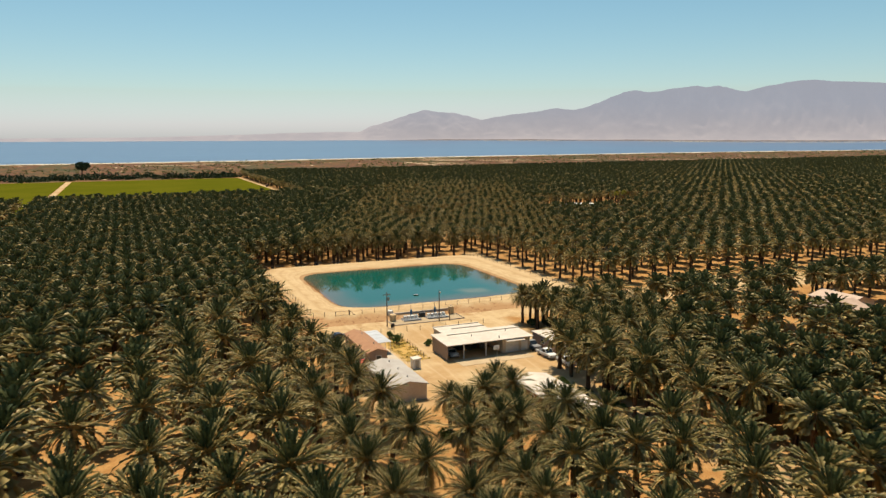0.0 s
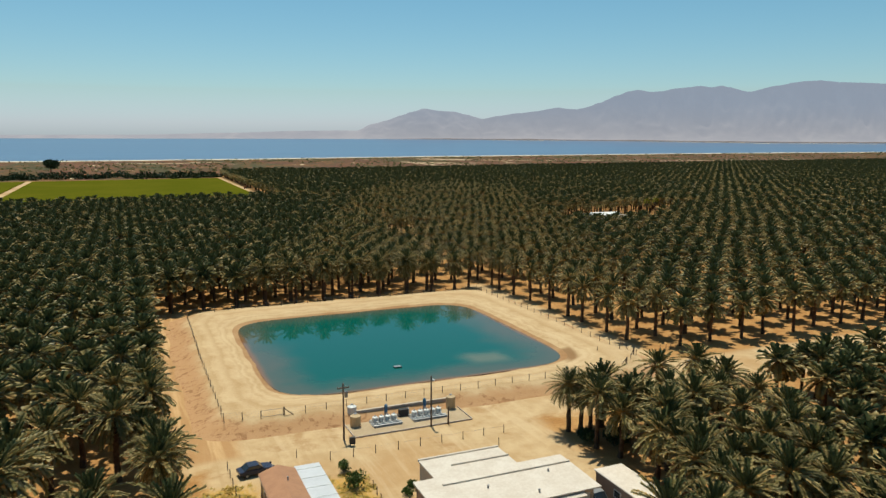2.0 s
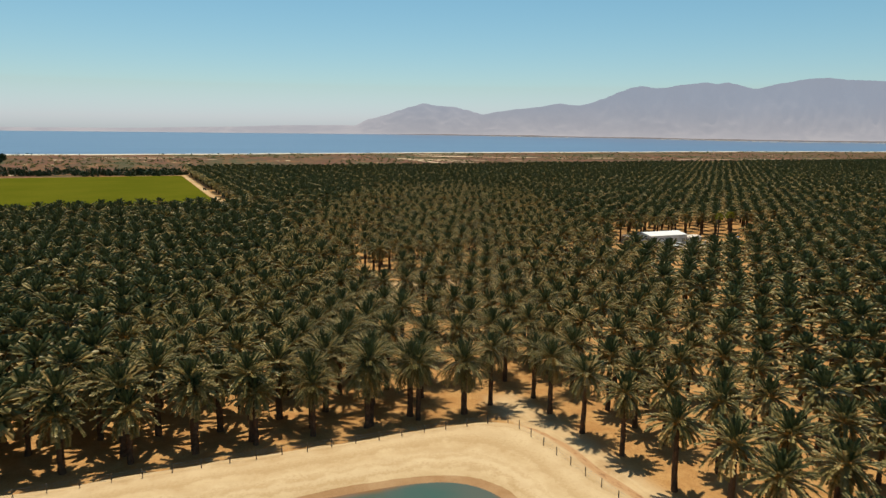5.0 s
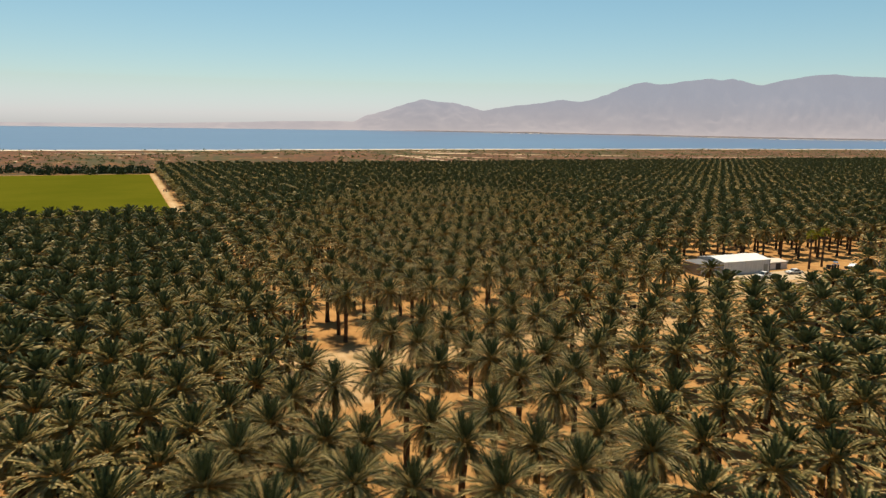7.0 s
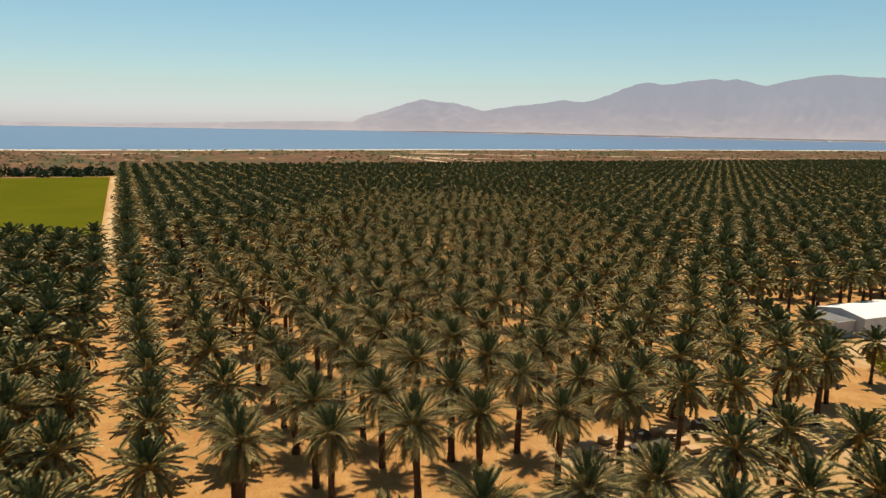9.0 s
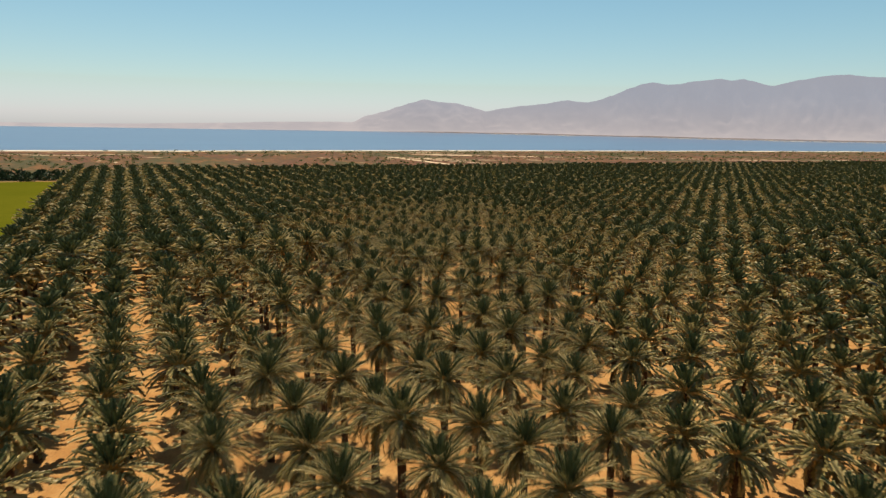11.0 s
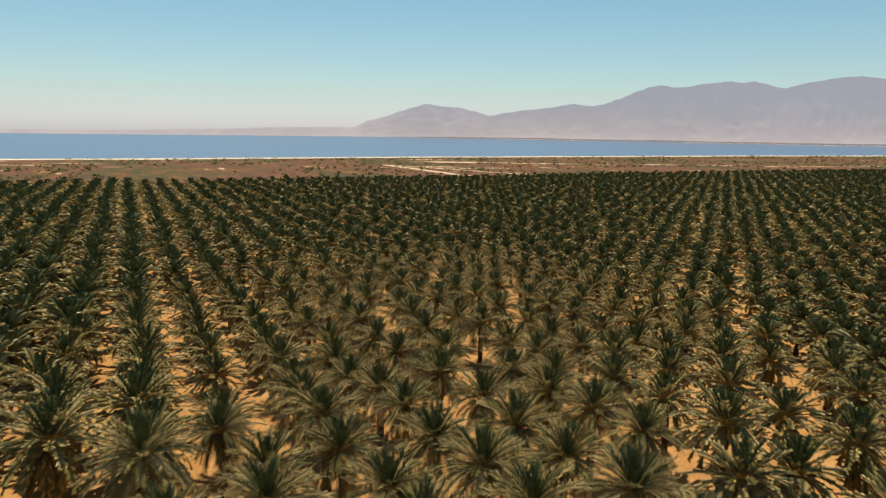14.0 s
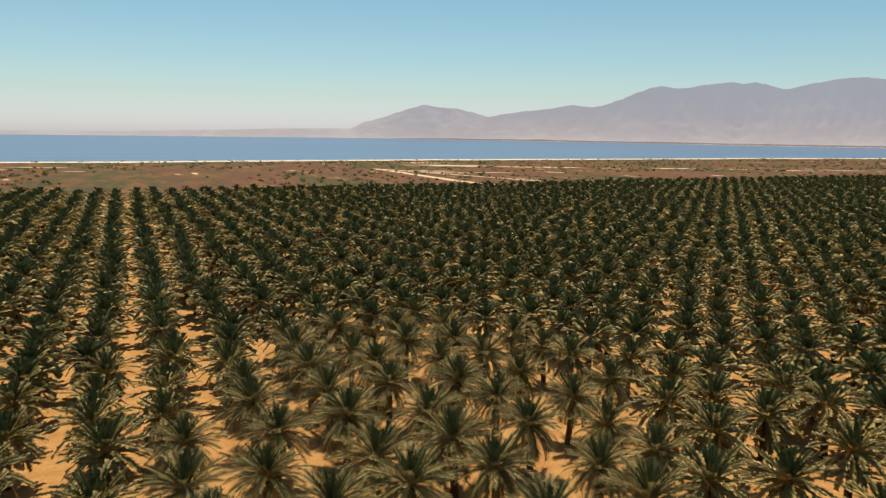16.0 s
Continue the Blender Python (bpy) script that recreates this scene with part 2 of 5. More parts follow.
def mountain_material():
    """Backdrop of bare far ranges; the distance haze is painted in as emission."""
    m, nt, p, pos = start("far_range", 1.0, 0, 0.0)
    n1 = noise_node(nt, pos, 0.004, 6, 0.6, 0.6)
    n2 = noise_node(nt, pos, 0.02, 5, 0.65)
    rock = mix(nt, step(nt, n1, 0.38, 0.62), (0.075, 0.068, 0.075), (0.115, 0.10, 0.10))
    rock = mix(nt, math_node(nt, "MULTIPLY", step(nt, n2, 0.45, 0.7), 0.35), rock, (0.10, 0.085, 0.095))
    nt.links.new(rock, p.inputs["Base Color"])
    # painted haze: emission runs from pinkish at the foot to bluer at the crests
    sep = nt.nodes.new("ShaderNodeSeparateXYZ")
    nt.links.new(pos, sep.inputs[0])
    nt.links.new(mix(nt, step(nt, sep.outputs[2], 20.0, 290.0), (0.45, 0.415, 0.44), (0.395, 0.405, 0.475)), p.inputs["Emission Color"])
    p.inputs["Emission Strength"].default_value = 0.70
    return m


def leaf_material(name, a, b, c, dry, rough=0.5, glow=0.16, spec=0.12):
    m, nt, p, pos = start(name, rough, 0, spec)
    geo = nt.nodes.new("ShaderNodeNewGeometry")
    per = geo.outputs["Random Per Island"]
    tree = noise_node(nt, pos, 0.09, 3, 0.6)
    col = mix(nt, step(nt, tree, 0.38, 0.62), a, b)
    col = mix(nt, step(nt, per, 0.40, 0.95), col, c)
    col = mix(nt, step(nt, per, 0.955, 0.975), col, dry)
    nt.links.new(col, p.inputs["Base Color"])
    tr = nt.nodes.new("ShaderNodeBsdfTranslucent")
    nt.links.new(col, tr.inputs["Color"])
    ms = nt.nodes.new("ShaderNodeMixShader")
    ms.inputs[0].default_value = glow
    out = nt.nodes["Material Output"]
    nt.links.new(p.outputs[0], ms.inputs[1])
    nt.links.new(tr.outputs[0], ms.inputs[2])
    nt.links.new(ms.outputs[0], out.inputs["Surface"])
    return m


def bark_material():
    m, nt, p, pos = start("palm_bark", 0.95, 0, 0.1)
    n1 = noise_node(nt, pos, 2.2, 4, 0.7)
    n2 = noise_node(nt, pos, 9.0, 4, 0.7)
    col = mix(nt, step(nt, n1, 0.35, 0.7), (0.075, 0.042, 0.026), (0.15, 0.09, 0.052))
    col = mix(nt, math_node(nt, "MULTIPLY", step(nt, n2, 0.5, 0.75), 0.6), col, (0.22, 0.15, 0.09))
    nt.links.new(col, p.inputs["Base Color"])
    bump(nt, p, n2, 0.8, 0.08)
    return m


def crop_material():
    m, nt, p, pos = start("green_crop", 1.0, 0, 0.0)
    n1 = noise_node(nt, pos, 0.02, 5, 0.6)
    n2 = noise_node(nt, pos, 0.5, 5, 0.7)
    col = mix(nt, step(nt, n1, 0.3, 0.7), (0.076, 0.080, 0.006), (0.096, 0.093, 0.008))
    col = mix(nt, math_node(nt, "MULTIPLY", step(nt, n2, 0.4, 0.75), 0.4), col, (0.064, 0.078, 0.007))
    nt.links.new(col, p.inputs["Base Color"])
    bump(nt, p, n2, 0.8, 0.4)
    return m


GROUND = ground_material()
BANK = sand_material("bank_sand", (0.42, 0.285, 0.148), (0.51, 0.37, 0.212), (0.34, 0.21, 0.10), True)
MUD = sand_material("wet_bank_mud", (0.30, 0.165, 0.075), (0.38, 0.235, 0.12), (0.19, 0.10, 0.045))
BEACH = sand_material("beach_sand", (0.56, 0.47, 0.35), (0.64, 0.56, 0.44), (0.48, 0.39, 0.27))
BANKFAR = sand_material("far_bank_earth", (0.13, 0.115, 0.12), (0.17, 0.145, 0.14), (0.10, 0.09, 0.09))
PATCH = sand_material("bare_flat", (0.50, 0.37, 0.235), (0.57, 0.44, 0.29), (0.38, 0.27, 0.16))
POND = pond_material()
SEA = sea_material()
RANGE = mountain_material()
FROND = leaf_material("palm_leaflets", (0.198, 0.166, 0.056), (0.25, 0.203, 0.068), (0.53, 0.395, 0.16), (0.63, 0.41, 0.15), 0.45, 0.25, 0.3)
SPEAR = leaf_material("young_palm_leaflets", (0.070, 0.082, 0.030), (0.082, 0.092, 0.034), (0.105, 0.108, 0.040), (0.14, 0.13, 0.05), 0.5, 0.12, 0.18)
STALK = worn("palm_stalks", (0.56, 0.33, 0.085), (0.42, 0.24, 0.065), 0.6)
BARK = bark_material()
CROP = crop_material()
BUSH = leaf_material("shrub_leaves", (0.05, 0.085, 0.02), (0.07, 0.10, 0.025), (0.10, 0.13, 0.03), (0.2, 0.16, 0.07))
WEED = leaf_material("dry_weeds", (0.40, 0.27, 0.05), (0.46, 0.29, 0.07), (0.28, 0.22, 0.05), (0.5, 0.33, 0.12))
DARKTREE = leaf_material("dark_tree_leaves", (0.022, 0.040, 0.018), (0.03, 0.05, 0.02), (0.045, 0.06, 0.025), (0.06, 0.06, 0.03))
WHITE_ROOF = worn("white_roof_coating", (0.60, 0.53, 0.455), (0.50, 0.42, 0.345), 0.6, fine=3, coarse=0.35)
BROWN_ROOF = worn("brown_shingles", (0.36, 0.19, 0.105), (0.29, 0.15, 0.085), 0.9, fine=9, coarse=0.6)
GREY_ROOF = worn("grey_roofing", (0.42, 0.385, 0.35), (0.34, 0.30, 0.27), 0.8, fine=6)
TAN_WALL = worn("tan_siding", (0.33, 0.23, 0.17), (0.28, 0.195, 0.145), 0.75)
CREAM_WALL = worn("cream_wall", (0.55, 0.46, 0.36), (0.46, 0.37, 0.28), 0.75)
STEEL_WALL = worn("pale_steel_cladding", (0.55, 0.55, 0.57), (0.48, 0.48, 0.5), 0.45, 0.2)
WHITE = worn("white_paint", (0.68, 0.68, 0.67), (0.58, 0.57, 0.54), 0.4)
GREYMETAL = worn("grey_metal", (0.32, 0.32, 0.33), (0.22, 0.22, 0.22), 0.45, 0.6)
DARK = worn("dark_shadowed_gear", (0.035, 0.033, 0.032), (0.06, 0.055, 0.05), 0.7)
WOOD = worn("weathered_timber", (0.10, 0.07, 0.05), (0.17, 0.125, 0.09), 0.9, fine=12)
CONCRETE = worn("pale_concrete", (0.50, 0.43, 0.34), (0.42, 0.35, 0.27), 0.9)
BLOCK = worn("block_wall", (0.44, 0.37, 0.32), (0.36, 0.30, 0.26), 0.9)
TANK = worn("tan_plastic_tank", (0.50, 0.36, 0.20), (0.42, 0.30, 0.17), 0.6)
BLUE = worn("blue_enamel", (0.03, 0.10, 0.20), (0.05, 0.13, 0.22), 0.45)
RED = worn("red_enamel", (0.50, 0.06, 0.03), (0.38, 0.05, 0.03), 0.45)
ORANGE = worn("orange_enamel", (0.60, 0.17, 0.03), (0.45, 0.13, 0.03), 0.5)
GLASS = worn("dark_glass", (0.015, 0.02, 0.025), (0.02, 0.025, 0.03), 0.12, 0, 0.6)
RUBBER = worn("tyre_rubber", (0.02, 0.02, 0.02), (0.035, 0.033, 0.03), 0.85)
CRATE = worn("tan_crate_boards", (0.46, 0.31, 0.17), (0.36, 0.235, 0.125), 0.85, fine=8)
DUSTY = worn("dusty_slab", (0.44, 0.335, 0.215), (0.36, 0.265, 0.16), 0.9, fine=3, coarse=0.3)
NAVY = worn("navy_car_paint", (0.02, 0.025, 0.05), (0.03, 0.035, 0.06), 0.3)


# ---- building blocks ----
def box(bm, x0, x1, y0, y1, z0, z1, bevel=0.0):
    r = bmesh.ops.create_cube(bm, size=1.0, matrix=Matrix.LocRotScale(((x0 + x1) / 2, (y0 + y1) / 2, (z0 + z1) / 2), None, (x1 - x0, y1 - y0, z1 - z0)))
    if bevel:
        edges = list({e for v in r["verts"] for e in v.link_edges})
        bmesh.ops.bevel(bm, geom=edges, offset=bevel, segments=1, affect="EDGES")
    return bm


def tube(bm, a, b, r0, r1=None, n=8, caps=True):
    a, b = Vector(a), Vector(b)
    d = b - a
    m = Matrix.Translation((a + b) / 2) @ d.to_track_quat("Z", "Y").to_matrix().to_4x4()
    bmesh.ops.create_cone(bm, cap_ends=caps, segments=n, radius1=r0, radius2=r0 if r1 is None else r1, depth=d.length, matrix=m)
    return bm


def fresh():
    return bmesh.new()


def prism(bm, outline, axis, lo, hi):
    """Pulls a closed outline of (a, b) along one axis: 'x' takes (y, z), 'y' takes (x, z), 'z' takes (x, y)."""
    def at(p, t):
        return {"x": (t, p[0], p[1]), "y": (p[0], t, p[1]), "z": (p[0], p[1], t)}[axis]
    one = [bm.verts.new(at(p, lo)) for p in outline]
    two = [bm.verts.new(at(p, hi)) for p in outline]
    bm.faces.new(one)
    bm.faces.new(two)
    for i in range(len(outline)):
        j = (i + 1) % len(outline)
        bm.faces.new((one[i], one[j], two[j], two[i]))
    bmesh.ops.recalc_face_normals(bm, faces=bm.faces[:])
    return bm


def to_mesh(name, bm, *mats):
    me = bpy.data.meshes.new(name)
    bm.to_mesh(me)
    bm.free()
    for m in mats:
        me.materials.append(m)
    return me


def part(name, bm, material, parent, label=""):
    ob = new(name, to_mesh(name, bm, material))
    ob.parent = parent
    if label:
        ob["label"] = label
    return ob


def thing(name, label, category, m=None, group="", kind=""):
    ob = new(name)
    if m is not None:
        ob.matrix_basis = m
    return tagged(ob, label, category, group, kind)


def structure(name, bm, material, label, category, smooth=False):
    ob = new(name, to_mesh(name, bm, material))
    if smooth:
        ob.data.polygons.foreach_set("use_smooth", [True] * len(ob.data.polygons))
    return tagged(ob, label, category, kind="structure")


# ---- ground, pond, sea and far ranges ----
def build_ground():
    bm = fresh()
    xs = [-2600, -900, -300, 0, 60, 130, 260, 500, 1000, 2000, 5200]
    ys = [-900, -200, 0, 100, 200, 300, 450, 600, 900, 1400, 2400, 5200]
    grid = [[bm.verts.new((x, y, 0)) for x in xs] for y in ys]
    for r0, r1 in zip(grid, grid[1:]):
        for i in range(len(xs) - 1):
            bm.faces.new((r0[i], r0[i + 1], r1[i + 1], r1[i]))
    structure("ground", bm, GROUND, "dry sandy desert ground with palm litter and scrub", "ground")


def ring_point(k, n, x0, x1, y0, y1, r):
    """The k-th of n points round a rectangle with rounded corners, counted by angle."""
    a = 2 * math.pi * k / n
    cx, cy, hx, hy = (x0 + x1) / 2, (y0 + y1) / 2, (x1 - x0) / 2, (y1 - y0) / 2
    c, s = math.cos(a), math.sin(a)
    p = 2.0 + 9.0 / max(r, 0.5)
    d = (abs(c) ** p + abs(s) ** p) ** (-1 / p)
    return cx + hx * c * d, cy + hy * s * d


def build_pond():
    n = 160
    # (x0, x1, y0, y1, corner, z): from the outer foot over the crest to below the water
    rings = [(36.6, 122.1, 171.0, 252.2, 0.9, -0.05), (39.4, 120.2, 172.9, 251.0, 0.9, 0.7), (41.2, 118.8, 174.2, 250.0, 0.9, 1.45),
             (43.0, 117.3, 175.9, 248.6, 1.0, 1.6), (44.6, 114.8, 177.6, 246.2, 1.1, 1.62), (46.2, 112.3, 179.3, 243.4, 1.3, 1.58), (47.6, 110.2, 180.6, 240.8, 1.6, 1.48), (49.3, 108.2, 181.8, 238.7, 1.9, 1.2)]
    inner = [(50.6, 106.8, 183.0, 237.1, 2.0, 0.85), (53.2, 103.5, 185.7, 233.7, 2.0, -0.03)]
    def loop(bm, ring, rough, rank):
        x0, x1, y0, y1, r, z = ring
        out = []
        for k in range(n):
            x, y = ring_point(k, n, x0, x1, y0, y1, r)
            w = noise.noise((x * 0.12, y * 0.12, 3.0)) * rough
            v = bm.verts.new((x + w, y + w * 0.7, z + (0.12 * noise.noise((x * 0.4, y * 0.4, 9)) if z > 0.3 else 0)))
            v[bm.verts.layers.float["across"]] = rank
            out.append(v)
        return out
    def skin(bm, rs, rough):
        bm.verts.layers.float.new("across")
        loops = [loop(bm, r, rough, float(i)) for i, r in enumerate(rs)]
        for a, b in zip(loops, loops[1:]):
            for k in range(n):
                bm.faces.new((a[k], a[(k + 1) % n], b[(k + 1) % n], b[k]))
        bmesh.ops.recalc_face_normals(bm, faces=bm.faces[:])
        return bm
    structure("embankment", skin(fresh(), rings, 0.8), BANK, "pale sandy earth embankment round the irrigation pond", "embankment", True)
    structure("pond_margin", skin(fresh(), [rings[-1]] + inner, 0.8), MUD, "wet brown muddy margin of the pond", "mud", True)
    bm = fresh()
    loop_v = [bm.verts.new((*ring_point(k, n, 50.3, 107.1, 182.7, 237.4, 2.0), 0.98)) for k in range(n)]
    bm.faces.new(loop_v)
    structure("pond_water", bm, POND, "still turquoise irrigation pond water", "water")


def shore(x):
    """Distance ahead of the near shoreline, x metres to the right."""
    pts = ((-2600, 620), (-770, 1290), (-420, 1440), (0, 1685), (600, 1975), (1210, 2190), (2600, 2480))
    for (a, ya), (b, yb) in zip(pts, pts[1:]):
        if x <= b:
            t = max(0.0, (x - a) / (b - a))
            break
    return ya + (yb - ya) * t + 16 * noise.noise((x * 0.006, 0, 1)) + 5 * noise.noise((x * 0.04, 0, 5))


def far_shore(k):
    """Distance and height of the far shore along the bearing k = right / ahead."""
    t = min(1.0, max(0.0, (k + 0.10) / 0.66))
    t = t * t * (3 - 2 * t)
    return 4780 - 100 * t, 23.5 - 19.0 * t


def build_sea():
    bm = fresh()
    cols, rows = 140, 30
    grid = []
    for i in range(cols + 1):
        k = -0.85 + 1.8 * i / cols
        fy, fz = far_shore(k)
        y0 = 1700.0
        for _ in range(6):
            y0 = shore(k * y0)
        line = []
        for j in range(rows + 1):
            t = j / rows
            y = y0 + (fy + 60 - y0) * t
            line.append(bm.verts.new((*ahead(k * y, y), 0.12 + (fz - 0.5) * t)))
        grid.append(line)
    for a, b in zip(grid, grid[1:]):
        for j in range(rows):
            bm.faces.new((a[j], b[j], b[j + 1], a[j + 1]))
    structure("sea", bm, SEA, "calm deep blue salt sea", "water", True)
    bm = fresh()
    last = None
    for i in range(400):
        x = -1700 + 3800 * i / 399
        y = shore(x)
        w = 16 + 12 * noise.noise((x * 0.01, 7, 0))
        pair = [bm.verts.new((*ahead(x, y + 12), 0.06)), bm.verts.new((*ahead(x, y - w), 0.5)), bm.verts.new((*ahead(x, y - w - 20), 0.03))]
        if last:
            for j in (0, 1):
                bm.faces.new((last[j], pair[j], pair[j + 1], last[j + 1]))
        last = pair
    structure("beach", bm, BEACH, "narrow pale sand beach along the sea", "beach", True)


def sand_patch(name, label, category, outline_at, material, z=0.02):
    bm = fresh()
    bm.faces.new([bm.verts.new((*ahead(*p), z)) for p in outline_at])
    bmesh.ops.triangulate(bm, faces=bm.faces[:])
    structure(name, bm, material, label, category)


def build_plain():
    """Bare sand and a dirt road on the scrub plain before the beach."""
    rng = random.Random(3)
    for cx, cy, rx, ry in ((12, 1450, 48, 20), (62, 1440, 30, 9), (120, 1425, 44, 12), (12, 1266, 22, 9), (-12, 1300, 24, 9), (45, 1280, 20, 6), (-20, 1530, 60, 10), (262, 1425, 26, 10), (190, 1400, 16, 6), (330, 1425, 28, 6),
                           (-435, 1235, 62, 9), (-395, 1285, 34, 6), (-322, 1216, 10, 4), (391, 1402, 34, 7), (460, 1420, 24, 5), (540, 1450, 40, 8), (640, 1500, 50, 6)):
        n = 44
        out = []
        for k in range(n):
            a = 2 * math.pi * k / n
            r = 0.85 + 0.9 * noise.noise((2.6 * math.cos(a) + cx, 2.6 * math.sin(a), cy)) + rng.uniform(-0.25, 0.25)
            out.append((cx + rx * r * math.cos(a), cy + ry * r * math.sin(a)))
        sand_patch("sand_flat", "bare pale sand flat in the desert scrub", "sand", out, PATCH)
    line = ((-71, 1338), (-46, 1279), (-12, 1193), (13, 1132), (43, 1084), (50, 1060))
    for side_line, w in ((line, 4.0), (((-62, 1330), (30, 1205), (84, 1135)), 2.2)):
        left = [(x - w, y - 2) for x, y in side_line]
        right = [(x + w, y + 2) for x, y in reversed(side_line)]
        sand_patch("dirt_road", "pale dirt road across the scrub plain", "road", left + right, PATCH, 0.035)


CREST = ((-0.90, 0.7), (-0.436, 2.1), (-0.287, 5.1), (-0.212, 7.6), (-0.138, 8.5), (-0.121, 8.0), (-0.101, 17.1), (-0.078, 22.5), (-0.060, 29.3), (-0.045, 33.8),
         (-0.028, 38.4), (-0.008, 35.0), (0.011, 34.5), (0.029, 30.4), (0.054, 24.2), (0.070, 28.0), (0.107, 32.9), (0.129, 35.3), (0.157, 40.1), (0.170, 38.0),
         (0.181, 37.5), (0.192, 39.1), (0.210, 45.8), (0.239, 57.1), (0.250, 61.5), (0.265, 63.9), (0.280, 61.2), (0.298, 62.2), (0.317, 66.0), (0.353, 69.4),
         (0.364, 67.3), (0.379, 69.7), (0.390, 67.0), (0.417, 61.5), (0.435, 65.4), (0.453, 69.9), (0.489, 75.4), (0.511, 77.1), (0.541, 74.6), (0.576, 73.7), (0.66, 70), (0.95, 40))
MID_AHEAD, MID_EYE, RIDGE = 283.0, 37.2, 4900.0


def crest(k):
    """Height of the skyline over the eye halfway along the flight, in thousandths of its distance, along a bearing."""
    for (a, ha), (b, hb) in zip(CREST, CREST[1:]):
        if k <= b:
            t = max(0.0, (k - a) / (b - a))
            return ha + (hb - ha) * (0.5 * t + 0.5 * t * t * (3 - 2 * t))
    return CREST[-1][1]


def build_ranges():
    bm = fresh()
    cols, rows = 520, 44
    grid = []
    for i in range(cols + 1):
        k = -0.88 + 1.84 * i / cols
        fy, fz = far_shore(k)
        top = MID_EYE + crest(k) / 1000 * (RIDGE - MID_AHEAD) + (3.5 * noise.noise((k * 60, 0, 2)) + 3 * noise.noise((k * 170, 3, 2))) * min(1, crest(k) / 25)
        line = []
        for j in range(rows + 1):
            t = j / rows
            y = fy + (RIDGE - fy) * t
            rise = 0.10 * t + 0.90 * t ** 2.6 if k > 0.05 else 0.16 * t + 0.84 * t ** 1.5
            z = fz + 0.6 + (top - fz) * rise
            u = k * 4600
            rid = 1 - abs(noise.noise((u * 0.006 + 0.8 * t, t * 1.2, 4.0))) * 2
            rid2 = 1 - abs(noise.noise((u * 0.02 + t * 1.5, t * 4.0, 8.0))) * 2
            z += (rid * 0.12 + rid2 * 0.09) * (top - fz) * math.sin(math.pi * t) * rise ** 0.5
            line.append(bm.verts.new((*ahead(k * (y - MID_AHEAD), y), min(z, top + 2.0) if t < 1 else top)))
        grid.append(line)
    for a, b in zip(grid, grid[1:]):
        for j in range(rows):
            bm.faces.new((a[j], b[j], b[j + 1], a[j + 1]))
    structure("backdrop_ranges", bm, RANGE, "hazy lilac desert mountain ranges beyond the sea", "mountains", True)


def build_far_bank():
    """Low dark bank and pale sand bars along the far shore."""
    def strip(name, label, category, k0, k1, near, wide, high, material, wave):
        bm = fresh()
        last = None
        n = 90
        for i in range(n + 1):
            k = k0 + (k1 - k0) * i / n
            fy, fz = far_shore(k)
            fade = min(1.0, i / 8, (n - i) / 8)
            y0 = 1700.0
            y = fy * (near + 0.006 * noise.noise((k * 40, wave, 1)))
            z = 0.12 + (fz - 0.5) * (y - 1780) / (fy + 60 - 1780)
            w = wide * fade * (0.7 + 0.8 * abs(noise.noise((k * 60, wave, 4)))) + 1.0
            row = [bm.verts.new((*ahead(k * (y - w), y - w), z + 0.3)), bm.verts.new((*ahead(k * y, y), z + 0.4 + high * fade * (0.6 + 0.6 * abs(noise.noise((k * 90, wave, 7)))))), bm.verts.new((*ahead(k * (y + w), y + w), z + 0.35))]
            if last:
                for j in (0, 1):
                    bm.faces.new((last[j], row[j], row[j + 1], last[j + 1]))
            last = row
        structure(name, bm, material, label, category, True)
    strip("far_bank", "dark low bank along the far shore", "shore", -0.08, 0.85, 0.995, 30, 7.5, BANKFAR, 1.0)
    strip("sand_bar", "pale sand bar lying off the far shore", "sand bar", 0.26, 0.40, 0.93, 26, 0.6, BEACH, 2.0)
    strip("sand_bar", "pale sand bar before the far shore", "sand bar", 0.38, 0.62, 0.87, 24, 0.6, BEACH, 3.0)
    strip("sand_bar", "thin pale sand bar before the far shore", "sand bar", 0.05, 0.16, 0.955, 22, 0.5, BEACH, 4.0)
    strip("mud_flat", "dark mud flat off the far shore", "mud flat", 0.30, 0.70, 0.955, 24, 2.0, BANKFAR, 5.0)


build_ground()
build_pond()
build_sea()
build_plain()
build_ranges()
build_far_bank()


